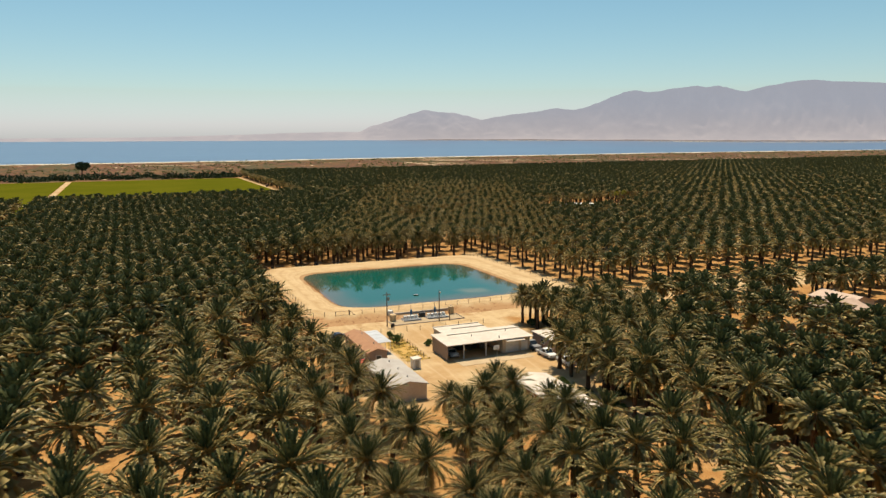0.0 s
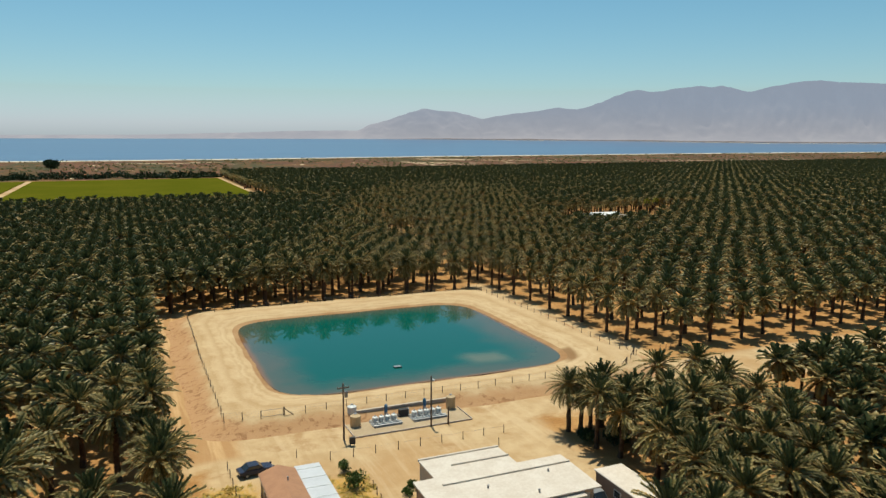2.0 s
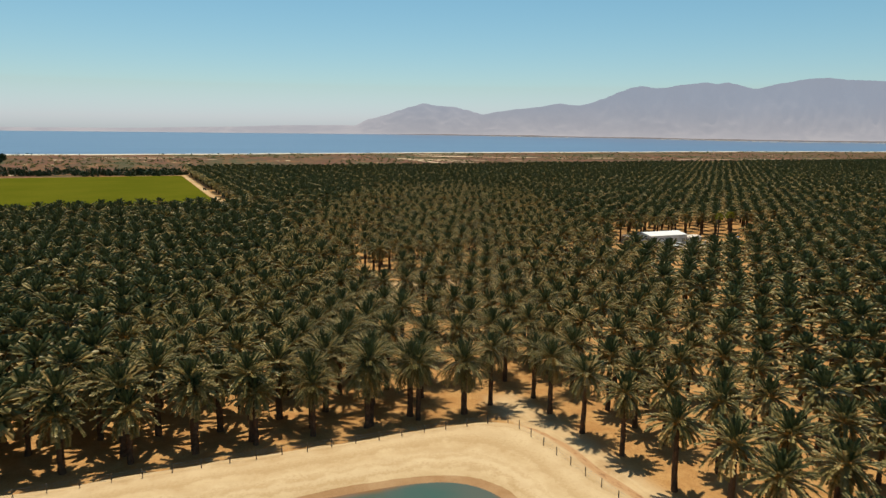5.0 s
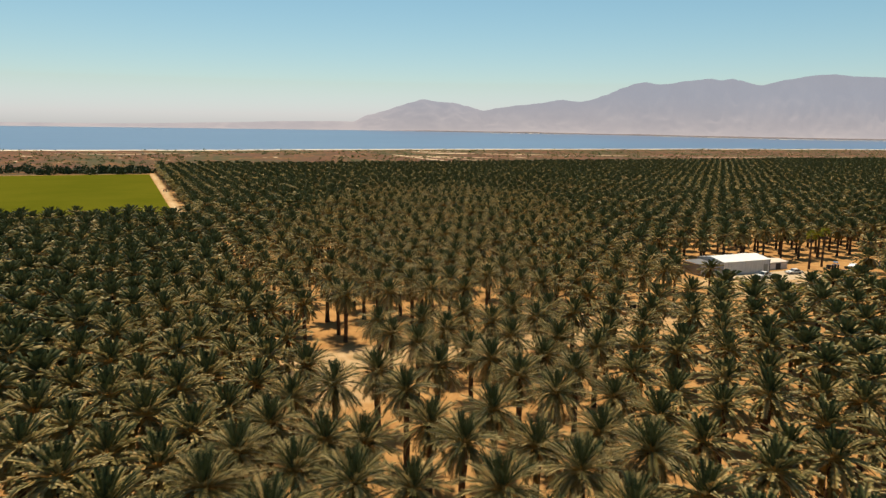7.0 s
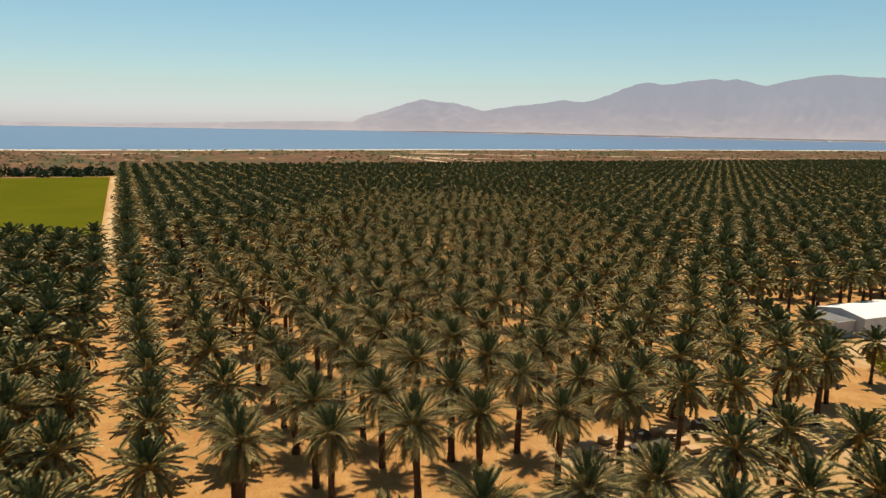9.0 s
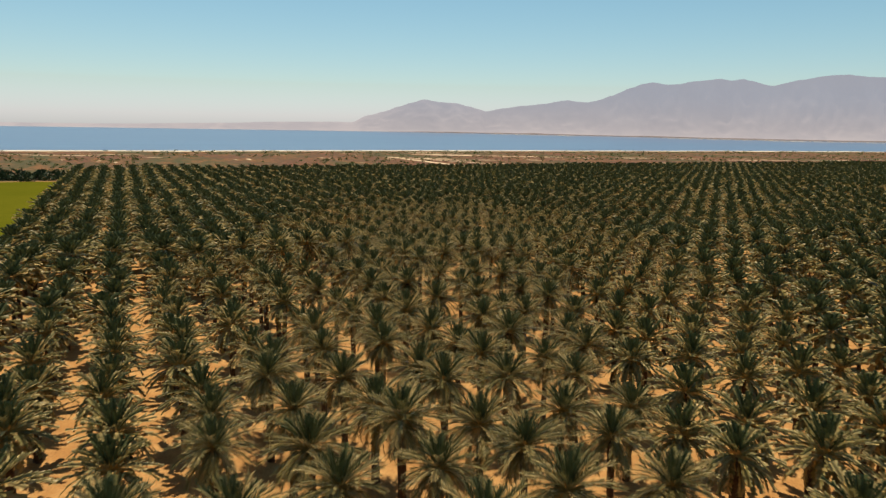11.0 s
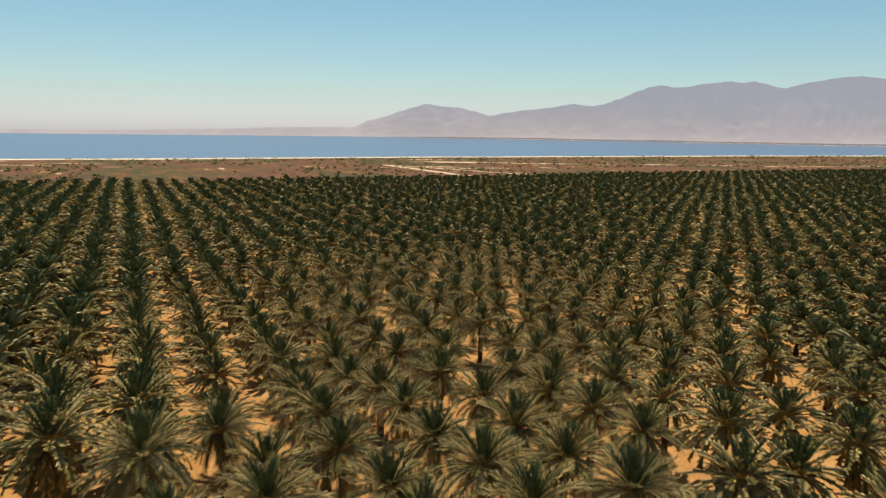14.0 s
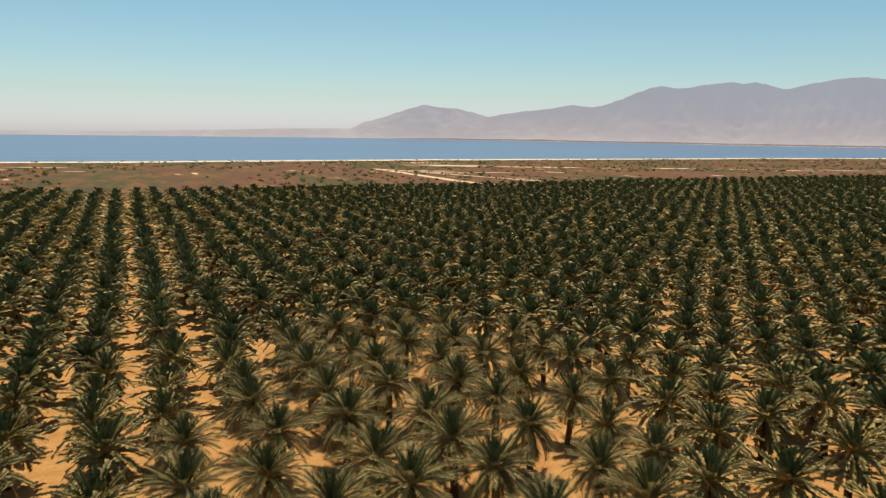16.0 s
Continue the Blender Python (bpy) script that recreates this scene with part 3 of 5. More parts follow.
# ---- date palms ----
def palm_shape(rng, fronds, pairs, sides, stalks, rings, wide=0.5, blade=1.0):
    """One date palm: points, triangles and a material for each (0 bark, 1 leaflets, 2 young leaflets, 3 stalks). The heart is 6.6 m up."""
    V, F, M = [], [], []
    def tri(a, b, c, m):
        i = len(V)
        V.extend((a, b, c))
        F.append((i, i + 1, i + 2))
        M.append(m)
    # trunk with the stubs of cut leaf bases
    top = 6.5
    base = len(V)
    for j in range(rings + 1):
        t = j / rings
        r = 0.38 - 0.04 * t + (0.12 if t > 0.8 else 0) + (0.08 if j == 0 else 0)
        for k in range(sides):
            a = 2 * math.pi * (k + 0.5 * (j % 2)) / sides
            q = r * (1 + 0.16 * rng.uniform(-1, 1))
            V.append(np.array((q * math.cos(a), q * math.sin(a), top * t)))
    for j in range(rings):
        for k in range(sides):
            a, b = base + j * sides + k, base + j * sides + (k + 1) % sides
            F.extend(((a, b, b + sides), (a, b + sides, a + sides)))
            M.extend((0, 0))
    up = np.array((0, 0, 1.0))
    for i in range(fronds):
        q = i / (fronds - 1)
        az = i * 2.39996 + rng.uniform(-0.3, 0.3)
        el = radians(88 - 128 * q ** 0.95 + rng.uniform(-9, 9))
        bend = radians(5 + 62 * q ** 0.7 + rng.uniform(-14, 16))
        length = (2.5 + 1.6 * min(1, q * 2.0) - 0.4 * max(0, q - 0.6) / 0.4) * rng.uniform(0.86, 1.1)
        out = np.array((math.cos(az), math.sin(az), 0))
        side = np.array((-math.sin(az), math.cos(az), 0))
        n = max(4, pairs // 2)
        pts, dirs = [out * 0.18 + up * (6.35 + 0.35 * (1 - q))], []
        for k in range(n):
            e = el - bend * ((k + 0.5) / n) ** 1.25
            d = out * math.cos(e) + up * math.sin(e)
            dirs.append(d)
            pts.append(pts[-1] + d * (length / n))
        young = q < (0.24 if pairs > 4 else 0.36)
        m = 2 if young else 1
        def at(s):
            f = min(n - 1e-4, s * n)
            k = int(f)
            return pts[k] + (pts[k + 1] - pts[k]) * (f - k), dirs[k]
        # stalk: a narrow strip, widest at its base
        w = 0.12 if q > 0.4 else 0.07
        mid = n // 2
        tri(pts[0] + side * w, pts[0] - side * w, pts[mid] + up * 0.02, 3)
        if pairs > 4:
            tri(pts[0] + up * w, pts[0] - up * w * 0.6, pts[mid], 3)
            if not young:
                lift_up = up * 0.03
                tri(pts[mid] + side * 0.05 + lift_up, pts[mid] - side * 0.05 + lift_up, pts[n], m if pairs > 10 else 3)
        # the feather: leaflets that share the midrib, each overlapping the next
        lift = 0.55 - 0.45 * q
        s0 = 0.12 if pairs > 4 else 0.06
        rib = len(V)
        for k in range(pairs + 2):
            V.append(at(min(1.0, s0 + (1 - s0) * k / (pairs + 1)))[0])
        for k in range(pairs):
            s = s0 + (1 - s0) * (k + 1) / (pairs + 1)
            p, d = at(s)
            nrm = np.cross(d, side)
            nrm = nrm if nrm[2] > 0 else -nrm
            ll = (0.30 + 0.36 * math.sin(math.pi * min(1, 0.12 + 0.78 * s))) * wide * blade * (0.75 if young else 1.0)
            for sg in (1, -1):
                l2 = ll * rng.uniform(0.8, 1.2)
                tip = p + side * sg * l2 * 0.66 + d * l2 * 0.75 / max(1.0, blade) + nrm * l2 * lift * rng.uniform(0.3, 1.2) - up * l2 * 0.15 * rng.uniform(0, 1.5)
                V.append(tip)
                F.append((rib + k, rib + k + (1 if pairs > 10 else 2), len(V) - 1))
                M.append(m)
    for i in range(stalks):
        az = i * 2.1 + rng.uniform(-0.3, 0.3)
        out = np.array((math.cos(az), math.sin(az), 0))
        side = np.array((-math.sin(az), math.cos(az), 0)) * 0.07
        a = out * 0.2 + up * 6.45
        b = out * 0.75 + up * rng.uniform(6.5, 6.8)
        c = out * rng.uniform(1.0, 1.25) + up * rng.uniform(5.4, 5.9)
        tri(a + side, a - side, b, 3)
        tri(b + side * 0.8, b - side * 0.8, c + side * 2.4, 3)
        tri(b - side * 0.8, c - side * 2.4, c + side * 2.4, 3)
    return np.array(V), np.array(F, dtype=np.int64), np.array(M, dtype=np.int32)


PALM_MATS = (BARK, FROND, SPEAR, STALK)


def mesh_from(name, V, F, M, mats):
    me = bpy.data.meshes.new(name)
    me.vertices.add(len(V))
    me.vertices.foreach_set("co", np.ascontiguousarray(V, dtype=np.float32).ravel())
    me.loops.add(F.size)
    me.loops.foreach_set("vertex_index", np.ascontiguousarray(F, dtype=np.int32).ravel())
    me.polygons.add(len(F))
    me.polygons.foreach_set("loop_start", np.arange(0, F.size, 3, dtype=np.int32))
    me.polygons.foreach_set("material_index", np.ascontiguousarray(M, dtype=np.int32))
    for m in mats:
        me.materials.append(m)
    me.update(calc_edges=True)
    return me


def inside(x, y, rects):
    return any(a <= x <= b and c <= y <= d for a, b, c, d in rects)


# open ground: pond, yard, tracks, buildings and gaps in the rows
OPEN = ((34, 123.4, 160, 252.5), (36.5, 87, 111.5, 165), (86, 300, 161.5, 180), (119.6, 124.8, 160, 268), (124.8, 130.5, 178, 190.8), (130.5, 138, 178, 184), (119.6, 125, 500, 880), (59.5, 73, 79, 118),
        (-60, 119.4, 500, 2000), (122, 131, 325, 350), (131, 206, 341.5, 350), (226.6, 285.6, 356.7, 395), (208, 262, 349, 363.7), (270.6, 318.6, 370.7, 388.7), (148, 181, 121, 147), (70, 83, 62, 82),
        (38, 62, 92, 116), (-54, -48, 300, 880), (-220, -54, 500, 880), (146, 180, 106, 121), (216, 262, 342, 356.7), (214, 232, 346, 362))


def far_edge(x):
    return 886 + 0.07 * min(450, max(0, x - 150)) - 4 * math.sin(x * 0.02)


def round_about(x, y):
    """The grove goes on a little way past the land in view."""
    return -30 < y < far_edge(x) and -0.14 * y - 105 < x < 1.36 * y + 120


def in_view(x, y):
    """Roughly the wedge of land that the flight looks over."""
    return y > 28 and x > -0.14 * y - 22 and x < 1.36 * y + 22 and y < far_edge(x)


EAST_ROWS = [194.7 + 8.06 * j for j in range(-24, 9)] + [266.5, 273.9, 281.2] + [288.5 + 8.2 * j for j in range(80)]


def heart_height(x, y):
    """How high the crowns sit: old tall blocks near the pond, a younger block towards the sea."""
    if y < 165:
        return 7.0
    return 8.4 - 3.1 * min(1.0, max(0.0, (y - 505) / 30)) if x > 119.4 else 7.9


def palm_places(rng):
    out, outer = [], []
    for i in range(-40, 150):
        for j in range(len(EAST_ROWS)):
            x, y = 126.6 + 7.76 * i, EAST_ROWS[j]
            if i < 0:
                # the western block stands in staggered rows
                x, y = 118.4 + 7.6 * (i + (0.5 if j % 2 else 0.0)), 252.2 + 6.3 * (j - 36)
                if x > 119.4 or (y < 158 and x < 60):
                    continue
            big = (1.2 if x > 125 and x < 200 and y > 505 else 1.0 if x > 119.4 else 1.1) if y > 165 else 1.2
            if y > 640 and x > 200:
                big = 1.07
            if x > 86 and y < 161:
                x += rng.uniform(-1.6, 1.6)
                y += rng.uniform(-1.6, 1.6)
                big = rng.uniform(0.88, 1.08)
            if inside(x, y, OPEN) or rng.random() < 0.012:
                continue
            if not in_view(x, y):
                if round_about(x, y):
                    outer.append((x, y, big))
                continue
            out.append((x + rng.gauss(0, 0.3 if y < 420 else 0.6), y + rng.gauss(0, 0.8), big))
    # the older, taller palms at the near end of the western block
    for i in range(-8, 8):
        for j in range(-9, 7):
            x, y = 1.5 + 7.9 * i + rng.gauss(0, 0.6), 109.8 + 7.6 * j + rng.gauss(0, 1.0)
            if in_view(x, y) and not inside(x, y, OPEN) and x < 60 and rng.random() > 0.08:
                out.append((x, y, rng.uniform(1.2, 1.36) if x < 22 else rng.uniform(0.95, 1.08)))
    # the western block's last column closes up at the lane
    for j in range(47):
        if j % 2:
            y = 252.2 + 6.3 * j
            if not inside(118.5, y, ((0, 119, 500, 900),)):
                out.append((119.3 + rng.gauss(0, 0.3), y, 1.03))
    # old, crowded palms east of the yard
    for i in range(0, 34):
        for j in range(0, 20):
            x, y = 91 + 6.9 * i + rng.uniform(-2, 2), 30 + 6.9 * j + rng.uniform(-2, 2)
            if in_view(x, y) and y < 160 and not inside(x, y, OPEN) and rng.random() < 0.55:
                out.append((x, y, rng.uniform(0.8, 1.02)))
    # the edge column along the pond's western track
    for k in range(16):
        out.append((31.6 + rng.gauss(0, 0.4), 152.5 + 6.3 * k, rng.uniform(0.84, 0.98)))
    # the close double row behind the pond, and single palms about the yard
    for k in range(10):
        out.append((38.9 + 7.57 * k, 256.9, 0.97))
    out += [(55.6, 107.2, 0.9), (55.0, 100.6, 0.9), (57.2, 93.2, 0.92), (49.2, 98.8, 0.95), (51.0, 91.4, 0.95), (74.9, 101.8, 1.0), (83.2, 101.5, 1.05), (76.2, 116.6, 1.0), (57.4, 79.4, 0.95), (44.6, 101.2, 0.9), (44.0, 93.8, 0.95), (52.4, 104.2, 0.85), (46.4, 88.6, 0.95), (58.4, 86.6, 0.9), (75.2, 109.6, 1.0), (76.8, 121.8, 1.0), (80.6, 119.6, 1.0), (79.4, 96.4, 1.05), (73.8, 94.6, 0.95), (88.0, 156.6, 0.98), (90.4, 154.6, 1.0), (93.6, 150.5, 1.0), (62, 86, 1.0), (89.5, 146.0, 1.0),
            (88.6, 137.5, 1.0), (87.6, 129.5, 1.0), (86.4, 121.5, 1.0), (82, 114, 1.0), (78, 107.5, 1.0), (225.0, 363.5, 0.8), (211.8, 360.1, 1.0)]
    return out, outer


def build_palms():
    rng = random.Random(11)
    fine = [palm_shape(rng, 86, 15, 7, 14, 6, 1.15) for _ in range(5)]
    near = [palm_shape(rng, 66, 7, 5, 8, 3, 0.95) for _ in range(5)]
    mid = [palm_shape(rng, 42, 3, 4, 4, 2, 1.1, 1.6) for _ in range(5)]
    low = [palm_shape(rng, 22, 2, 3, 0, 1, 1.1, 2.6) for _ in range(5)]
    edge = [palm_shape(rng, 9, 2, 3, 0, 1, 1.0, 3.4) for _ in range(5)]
    places, outer = palm_places(rng)
    ch, sh = math.cos(HEAD), math.sin(HEAD)
    def lateral(p):
        along = p[0] * sh + p[1] * ch
        side = p[0] * ch - p[1] * sh
        gone = max(0.0, along - 650)
        return math.hypot(abs(side), gone) + (max(0.0, 110 - along) * 0.3)
    places.sort(key=lateral)
    first = places[:300]
    rest = places[300:]
    # single palms: trunk, leaf crown and fruit stalks
    protos = []
    for V, F, M in fine:
        metas = []
        for name, ids in (("trunk", (0,)), ("crown", (1, 2)), ("heart", (3,))):
            keep = np.isin(M, ids)
            f = F[keep]
            used, inv = np.unique(f, return_inverse=True)
            mm = np.where(M[keep] == 2, 1, 0) if name == "crown" else np.zeros(keep.sum(), dtype=np.int32)
            mats = {"trunk": (BARK,), "crown": (FROND, SPEAR), "heart": (STALK,)}[name]
            metas.append((name, mesh_from("palm_" + name, V[used], inv.reshape(-1, 3), mm, mats)))
        protos.append(metas)
    for k, (x, y, big) in enumerate(first):
        s = big * rng.uniform(0.89, 1.07)
        h = heart_height(x, y) * big * rng.uniform(0.9, 1.1)
        m = Matrix.LocRotScale((x, y, 0), Euler((rng.gauss(0, 0.02), rng.gauss(0, 0.02), rng.uniform(0, 6.28))), None)
        palm = thing("date_palm", "mature date palm with rough brown trunk and grey-green feather crown", "palm tree", m, "date palms of the grove")
        for name, me in protos[k % 5]:
            ob = new(name, me)
            ob.parent = palm
            if name == "trunk":
                ob.matrix_basis = Matrix.LocRotScale(None, None, (s, s, h / 6.6))
            else:
                ob.matrix_basis = Matrix.LocRotScale((0, 0, h - 6.6 * s), None, (s, s, s))
    # all the others, joined
    def joined(name, group, shapes):
        Vs, Fs, Ms, off = [], [], [], 0
        for k, (x, y, big) in enumerate(group):
            V, F, M = shapes[k % 5]
            s = big * rng.uniform(0.89, 1.07)
            h = heart_height(x, y) * big * rng.uniform(0.9, 1.1)
            a = rng.uniform(0, 6.28)
            c, sn = math.cos(a) * s, math.sin(a) * s
            tx, ty = rng.gauss(0, 0.02), rng.gauss(0, 0.02)
            bole = np.zeros(len(V), dtype=bool)
            bole[np.unique(F[M == 0])] = True
            z = np.where(bole, V[:, 2] * h / 6.6, h + (V[:, 2] - 6.6) * s)
            Vs.append(np.stack((V[:, 0] * c - V[:, 1] * sn + x + tx * z, V[:, 0] * sn + V[:, 1] * c + y + ty * z, z), 1))
            Fs.append(F + off)
            Ms.append(M)
            off += len(V)
        ob = new(name, mesh_from(name, np.concatenate(Vs), np.concatenate(Fs), np.concatenate(Ms), PALM_MATS))
        tagged(ob, "endless rows of grey-green date palms on sandy soil", "palm grove", kind="stuff")
    def reach(p):
        along = p[0] * sh + p[1] * ch
        side = p[0] * ch - p[1] * sh
        return abs(side) + max(0.0, along - 640) * 1.2
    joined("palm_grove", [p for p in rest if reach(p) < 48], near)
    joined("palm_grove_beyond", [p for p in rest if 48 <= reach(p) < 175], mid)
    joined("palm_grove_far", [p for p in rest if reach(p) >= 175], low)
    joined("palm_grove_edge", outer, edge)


# ---- green crop field and the trees behind it ----
def build_field():
    rng = random.Random(5)
    for x0, x1, label in ((-48.0, 118.0, "bright green crop field beside the palm grove"), (-190.0, -54.0, "second bright green crop field beyond a dirt track")):
        bm = fresh()
        nx, ny = 42, 70
        y0, y1 = 505, 858
        grid = [[bm.verts.new((x0 + (x1 - x0) * i / nx, y0 + (y1 - y0) * j / ny, 0.42 + 0.14 * noise.noise((i * 0.7, j * 0.7, x0)))) for i in range(nx + 1)] for j in range(ny + 1)]
        for a, b in zip(grid, grid[1:]):
            for i in range(nx):
                bm.faces.new((a[i], a[i + 1], b[i + 1], b[i]))
        rim = [e for e in bm.edges if e.is_boundary]
        r = bmesh.ops.extrude_edge_only(bm, edges=rim)
        for v in r["geom"]:
            if isinstance(v, bmesh.types.BMVert):
                v.co.z = 0.0
        ob = new("crop_field", to_mesh("crop_field", bm, CROP))
        tagged(ob, label, "crop field", kind="stuff")


def leaf_cloud(rng, centres, count, size):
    """Many small leaves scattered through rounded clumps."""
    V, F = [], []
    for _ in range(count):
        c, r = rng.choice(centres)
        while True:
            p = Vector((rng.uniform(-1, 1), rng.uniform(-1, 1), rng.uniform(-1, 1)))
            if 0.35 < p.length < 1:
                break
        p = Vector(c) + Vector((p.x * r[0], p.y * r[1], p.z * r[2]))
        e = Euler((rng.uniform(0, 6), rng.uniform(0, 6), rng.uniform(0, 6))).to_matrix()
        s = size * rng.uniform(0.6, 1.4)
        i = len(V)
        V += [p + e @ Vector((-s, 0, 0)), p + e @ Vector((s, 0, 0)), p + e @ Vector((0, s * 1.3, 0.2 * s))]
        F.append((i, i + 1, i + 2))
    return np.array([tuple(v) for v in V]), np.array(F)


def build_far_trees():
    rng = random.Random(21)
    # hedge of dark trees behind the field
    centres = []
    for k in range(90):
        x = -200 + 320 * k / 89
        y = 868 + rng.uniform(0, 26) + (40 * rng.random() if x < 40 else 0)
        h = rng.uniform(2.0, 4.2)
        centres.append(((x, y, h * 0.75), (rng.uniform(3, 7), rng.uniform(3, 6), h)))
    V, F = leaf_cloud(rng, centres, 9000, 1.0)
    ob = new("tree_belt", mesh_from("tree_belt", V, F, np.zeros(len(F)), (DARKTREE,)))
    tagged(ob, "belt of dark low trees behind the green field", "trees", kind="stuff")
    # one tall dark tree
    tree = thing("broadleaf_tree", "tall dark broadleaf tree standing in the scrub", "tree", pose(-46, 1032, 0))
    bm = tube(fresh(), (0, 0, 0), (0.4, 0, 6), 0.8, 0.5, 8)
    for a in range(5):
        tube(bm, (0.3, 0, 4.5), (4 * math.cos(a * 1.25), 3 * math.sin(a * 1.25), 9 + a % 2), 0.35, 0.12, 6)
    part("trunk", bm, BARK, tree)
    cl = [((6 * math.cos(k * 0.9) * rng.random() ** 0.4, 5 * math.sin(k * 0.9), 8 + 5 * rng.random()), (4.5, 4.5, 3.4)) for k in range(11)]
    V, F = leaf_cloud(rng, cl, 2600, 0.75)
    ob = new("crown", mesh_from("tree_crown", V, F, np.zeros(len(F)), (DARKTREE,)))
    ob.parent = tree
    # scrub bushes on the plain before the beach
    centres = []
    for k in range(5600):
        y = rng.uniform(870, 2150)
        x = rng.uniform(-0.62, 0.72) * y
        px, py = ahead(x, y + 60)
        if py < far_edge(px) + 14 or y > shore(x) - 60:
            continue
        if noise.noise((px * 0.006, py * 0.006, 2)) < -0.2 + 0.3 * noise.noise((px * 0.03, py * 0.03, 8)):
            continue
        h = rng.uniform(0.4, 1.3) * (1.7 if rng.random() < 0.25 else 1.0)
        centres.append(((px, py, h * 0.5), (h * rng.uniform(1.2, 3), h * rng.uniform(1.2, 3), h)))
    V, F = leaf_cloud(rng, centres, 60000, 0.5)
    ob = new("desert_scrub", mesh_from("desert_scrub", V, F, np.zeros(len(F)), (BUSH,)))
    tagged(ob, "scattered low olive desert scrub on reddish soil", "scrub", kind="stuff")


build_palms()
build_field()
build_far_trees()


# ---- pond fence, gate and braces ----
def post_run(points, gap):
    """Places every gap metres along a broken line, with its corners."""
    out = []
    for (xa, ya), (xb, yb) in zip(points, points[1:]):
        d = math.hypot(xb - xa, yb - ya)
        n = max(1, round(d / gap))
        out += [(xa + (xb - xa) * k / n, ya + (yb - ya) * k / n) for k in range(n)]
    return out + [points[-1]]


def bank_height(x, y):
    """Height of the bank under the fence line."""
    return 1.52 if 41.5 < x < 118.5 and 174.6 < y < 249.5 else 1.3


def wire_fence(name, label, points, gap, height, base, wires, thick=0.065):
    rng = random.Random(len(points) * 7 + int(gap * 10))
    fence = thing(name, label, "fence")
    spots = post_run(points, gap)
    me = to_mesh("post", tube(fresh(), (0, 0, -0.3), (0, 0, height), thick, thick * 0.85, 6), WOOD)
    for x, y in spots:
        ob = new("post", me)
        ob.parent = fence
        ob.matrix_basis = pose(x, y, base, rng.gauss(0, 1.5), rng.gauss(0, 1.5), rng.uniform(0, 360))
    for h in wires:
        bm = fresh()
        for (xa, ya), (xb, yb) in zip(spots, spots[1:]):
            tube(bm, (xa, ya, base + h), (xb, yb, base + h), 0.008, n=3, caps=False)
        part("wire", bm, GREYMETAL, fence)
    return fence


def timber_brace(x, y, dx):
    b = thing("timber_brace", "weathered timber corner brace of the pond fence", "fence brace", pose(x, y, 1.45), "fence braces")
    part("upright", box(fresh(), -0.09, 0.09, -0.09, 0.09, -0.3, 1.35, 0.01), WOOD, b)
    part("strut", tube(fresh(), (0, 0, 1.15), (dx, -0.2, -0.2), 0.07, n=6), WOOD, b)
    return b


def build_fences():
    wire_fence("pond_fence", "thin wire fence on wooden posts round the pond bank", [(46.6, 175.4), (41.4, 176.5), (41.2, 210), (41.5, 248.4), (80, 249.0), (117.0, 248.6), (117.6, 215), (117.8, 185), (118.3, 180.5), (112.5, 176.0), (95, 175.1), (50.0, 175.2)], 3.2, 1.25, 1.42, (0.45, 0.85, 1.15))
    timber_brace(50.0, 175.3, 1.6)
    timber_brace(113.2, 176.6, -1.6)
    timber_brace(118.1, 181.0, -0.9)
    gate = thing("wire_gate", "light wire mesh farm gate in the pond fence", "gate", pose(46.7, 175.5, 1.45))
    part("gate_frame", box(box(box(box(fresh(), 0, 3.2, -0.02, 0.02, 1.1, 1.15), 0, 3.2, -0.02, 0.02, 0.12, 0.17), 0, 0.05, -0.02, 0.02, 0.17, 1.1), 3.15, 3.2, -0.02, 0.02, 0.17, 1.1), GREYMETAL, gate)
    bm = fresh()
    for k in range(1, 12):
        tube(bm, (3.2 * k / 12, 0, 0.15), (3.2 * k / 12, 0, 1.12), 0.008, n=3)
    part("mesh", bm, GREYMETAL, gate)
    wire_fence("yard_fence", "row of thin posts in front of the pump yard", [(53.2, 160.6), (59.5, 160.3), (79.0, 159.9)], 3.2, 1.2, 0, (1.0,))
    wire_fence("garden_fence", "leaning post fence beside the mobile home", [(40.1, 162.5), (40.2, 150), (40.1, 136.5)], 2.7, 1.25, 0, (0.5, 1.0), 0.06)
    wire_fence("lawn_fence", "low post fence round the weedy lawn", [(50.9, 136.5), (55.4, 139.5), (56.0, 150.5)], 1.9, 1.1, 0, (0.5, 0.9), 0.055)
    # scattered marker posts by the corner of the pond
    rng = random.Random(4)
    for x, y in ((112.9, 185.5), (119.4, 185.0), (120.6, 186.2), (128.2, 185.6), (129.4, 185.2), (130.4, 185.0), (133.2, 178.6), (135.9, 176.1), (76.2, 156.0), (49.2, 163.0)):
        p = thing("marker_post", "short bare wooden marker post in the sand", "post", pose(x, y, 0 if x > 119.5 or y < 170 else 1.2, rng.gauss(0, 2), rng.gauss(0, 2)), "marker posts")
        part("shaft", tube(fresh(), (0, 0, -0.2), (0, 0, 1.25), 0.05, 0.045, 6), WOOD, p)


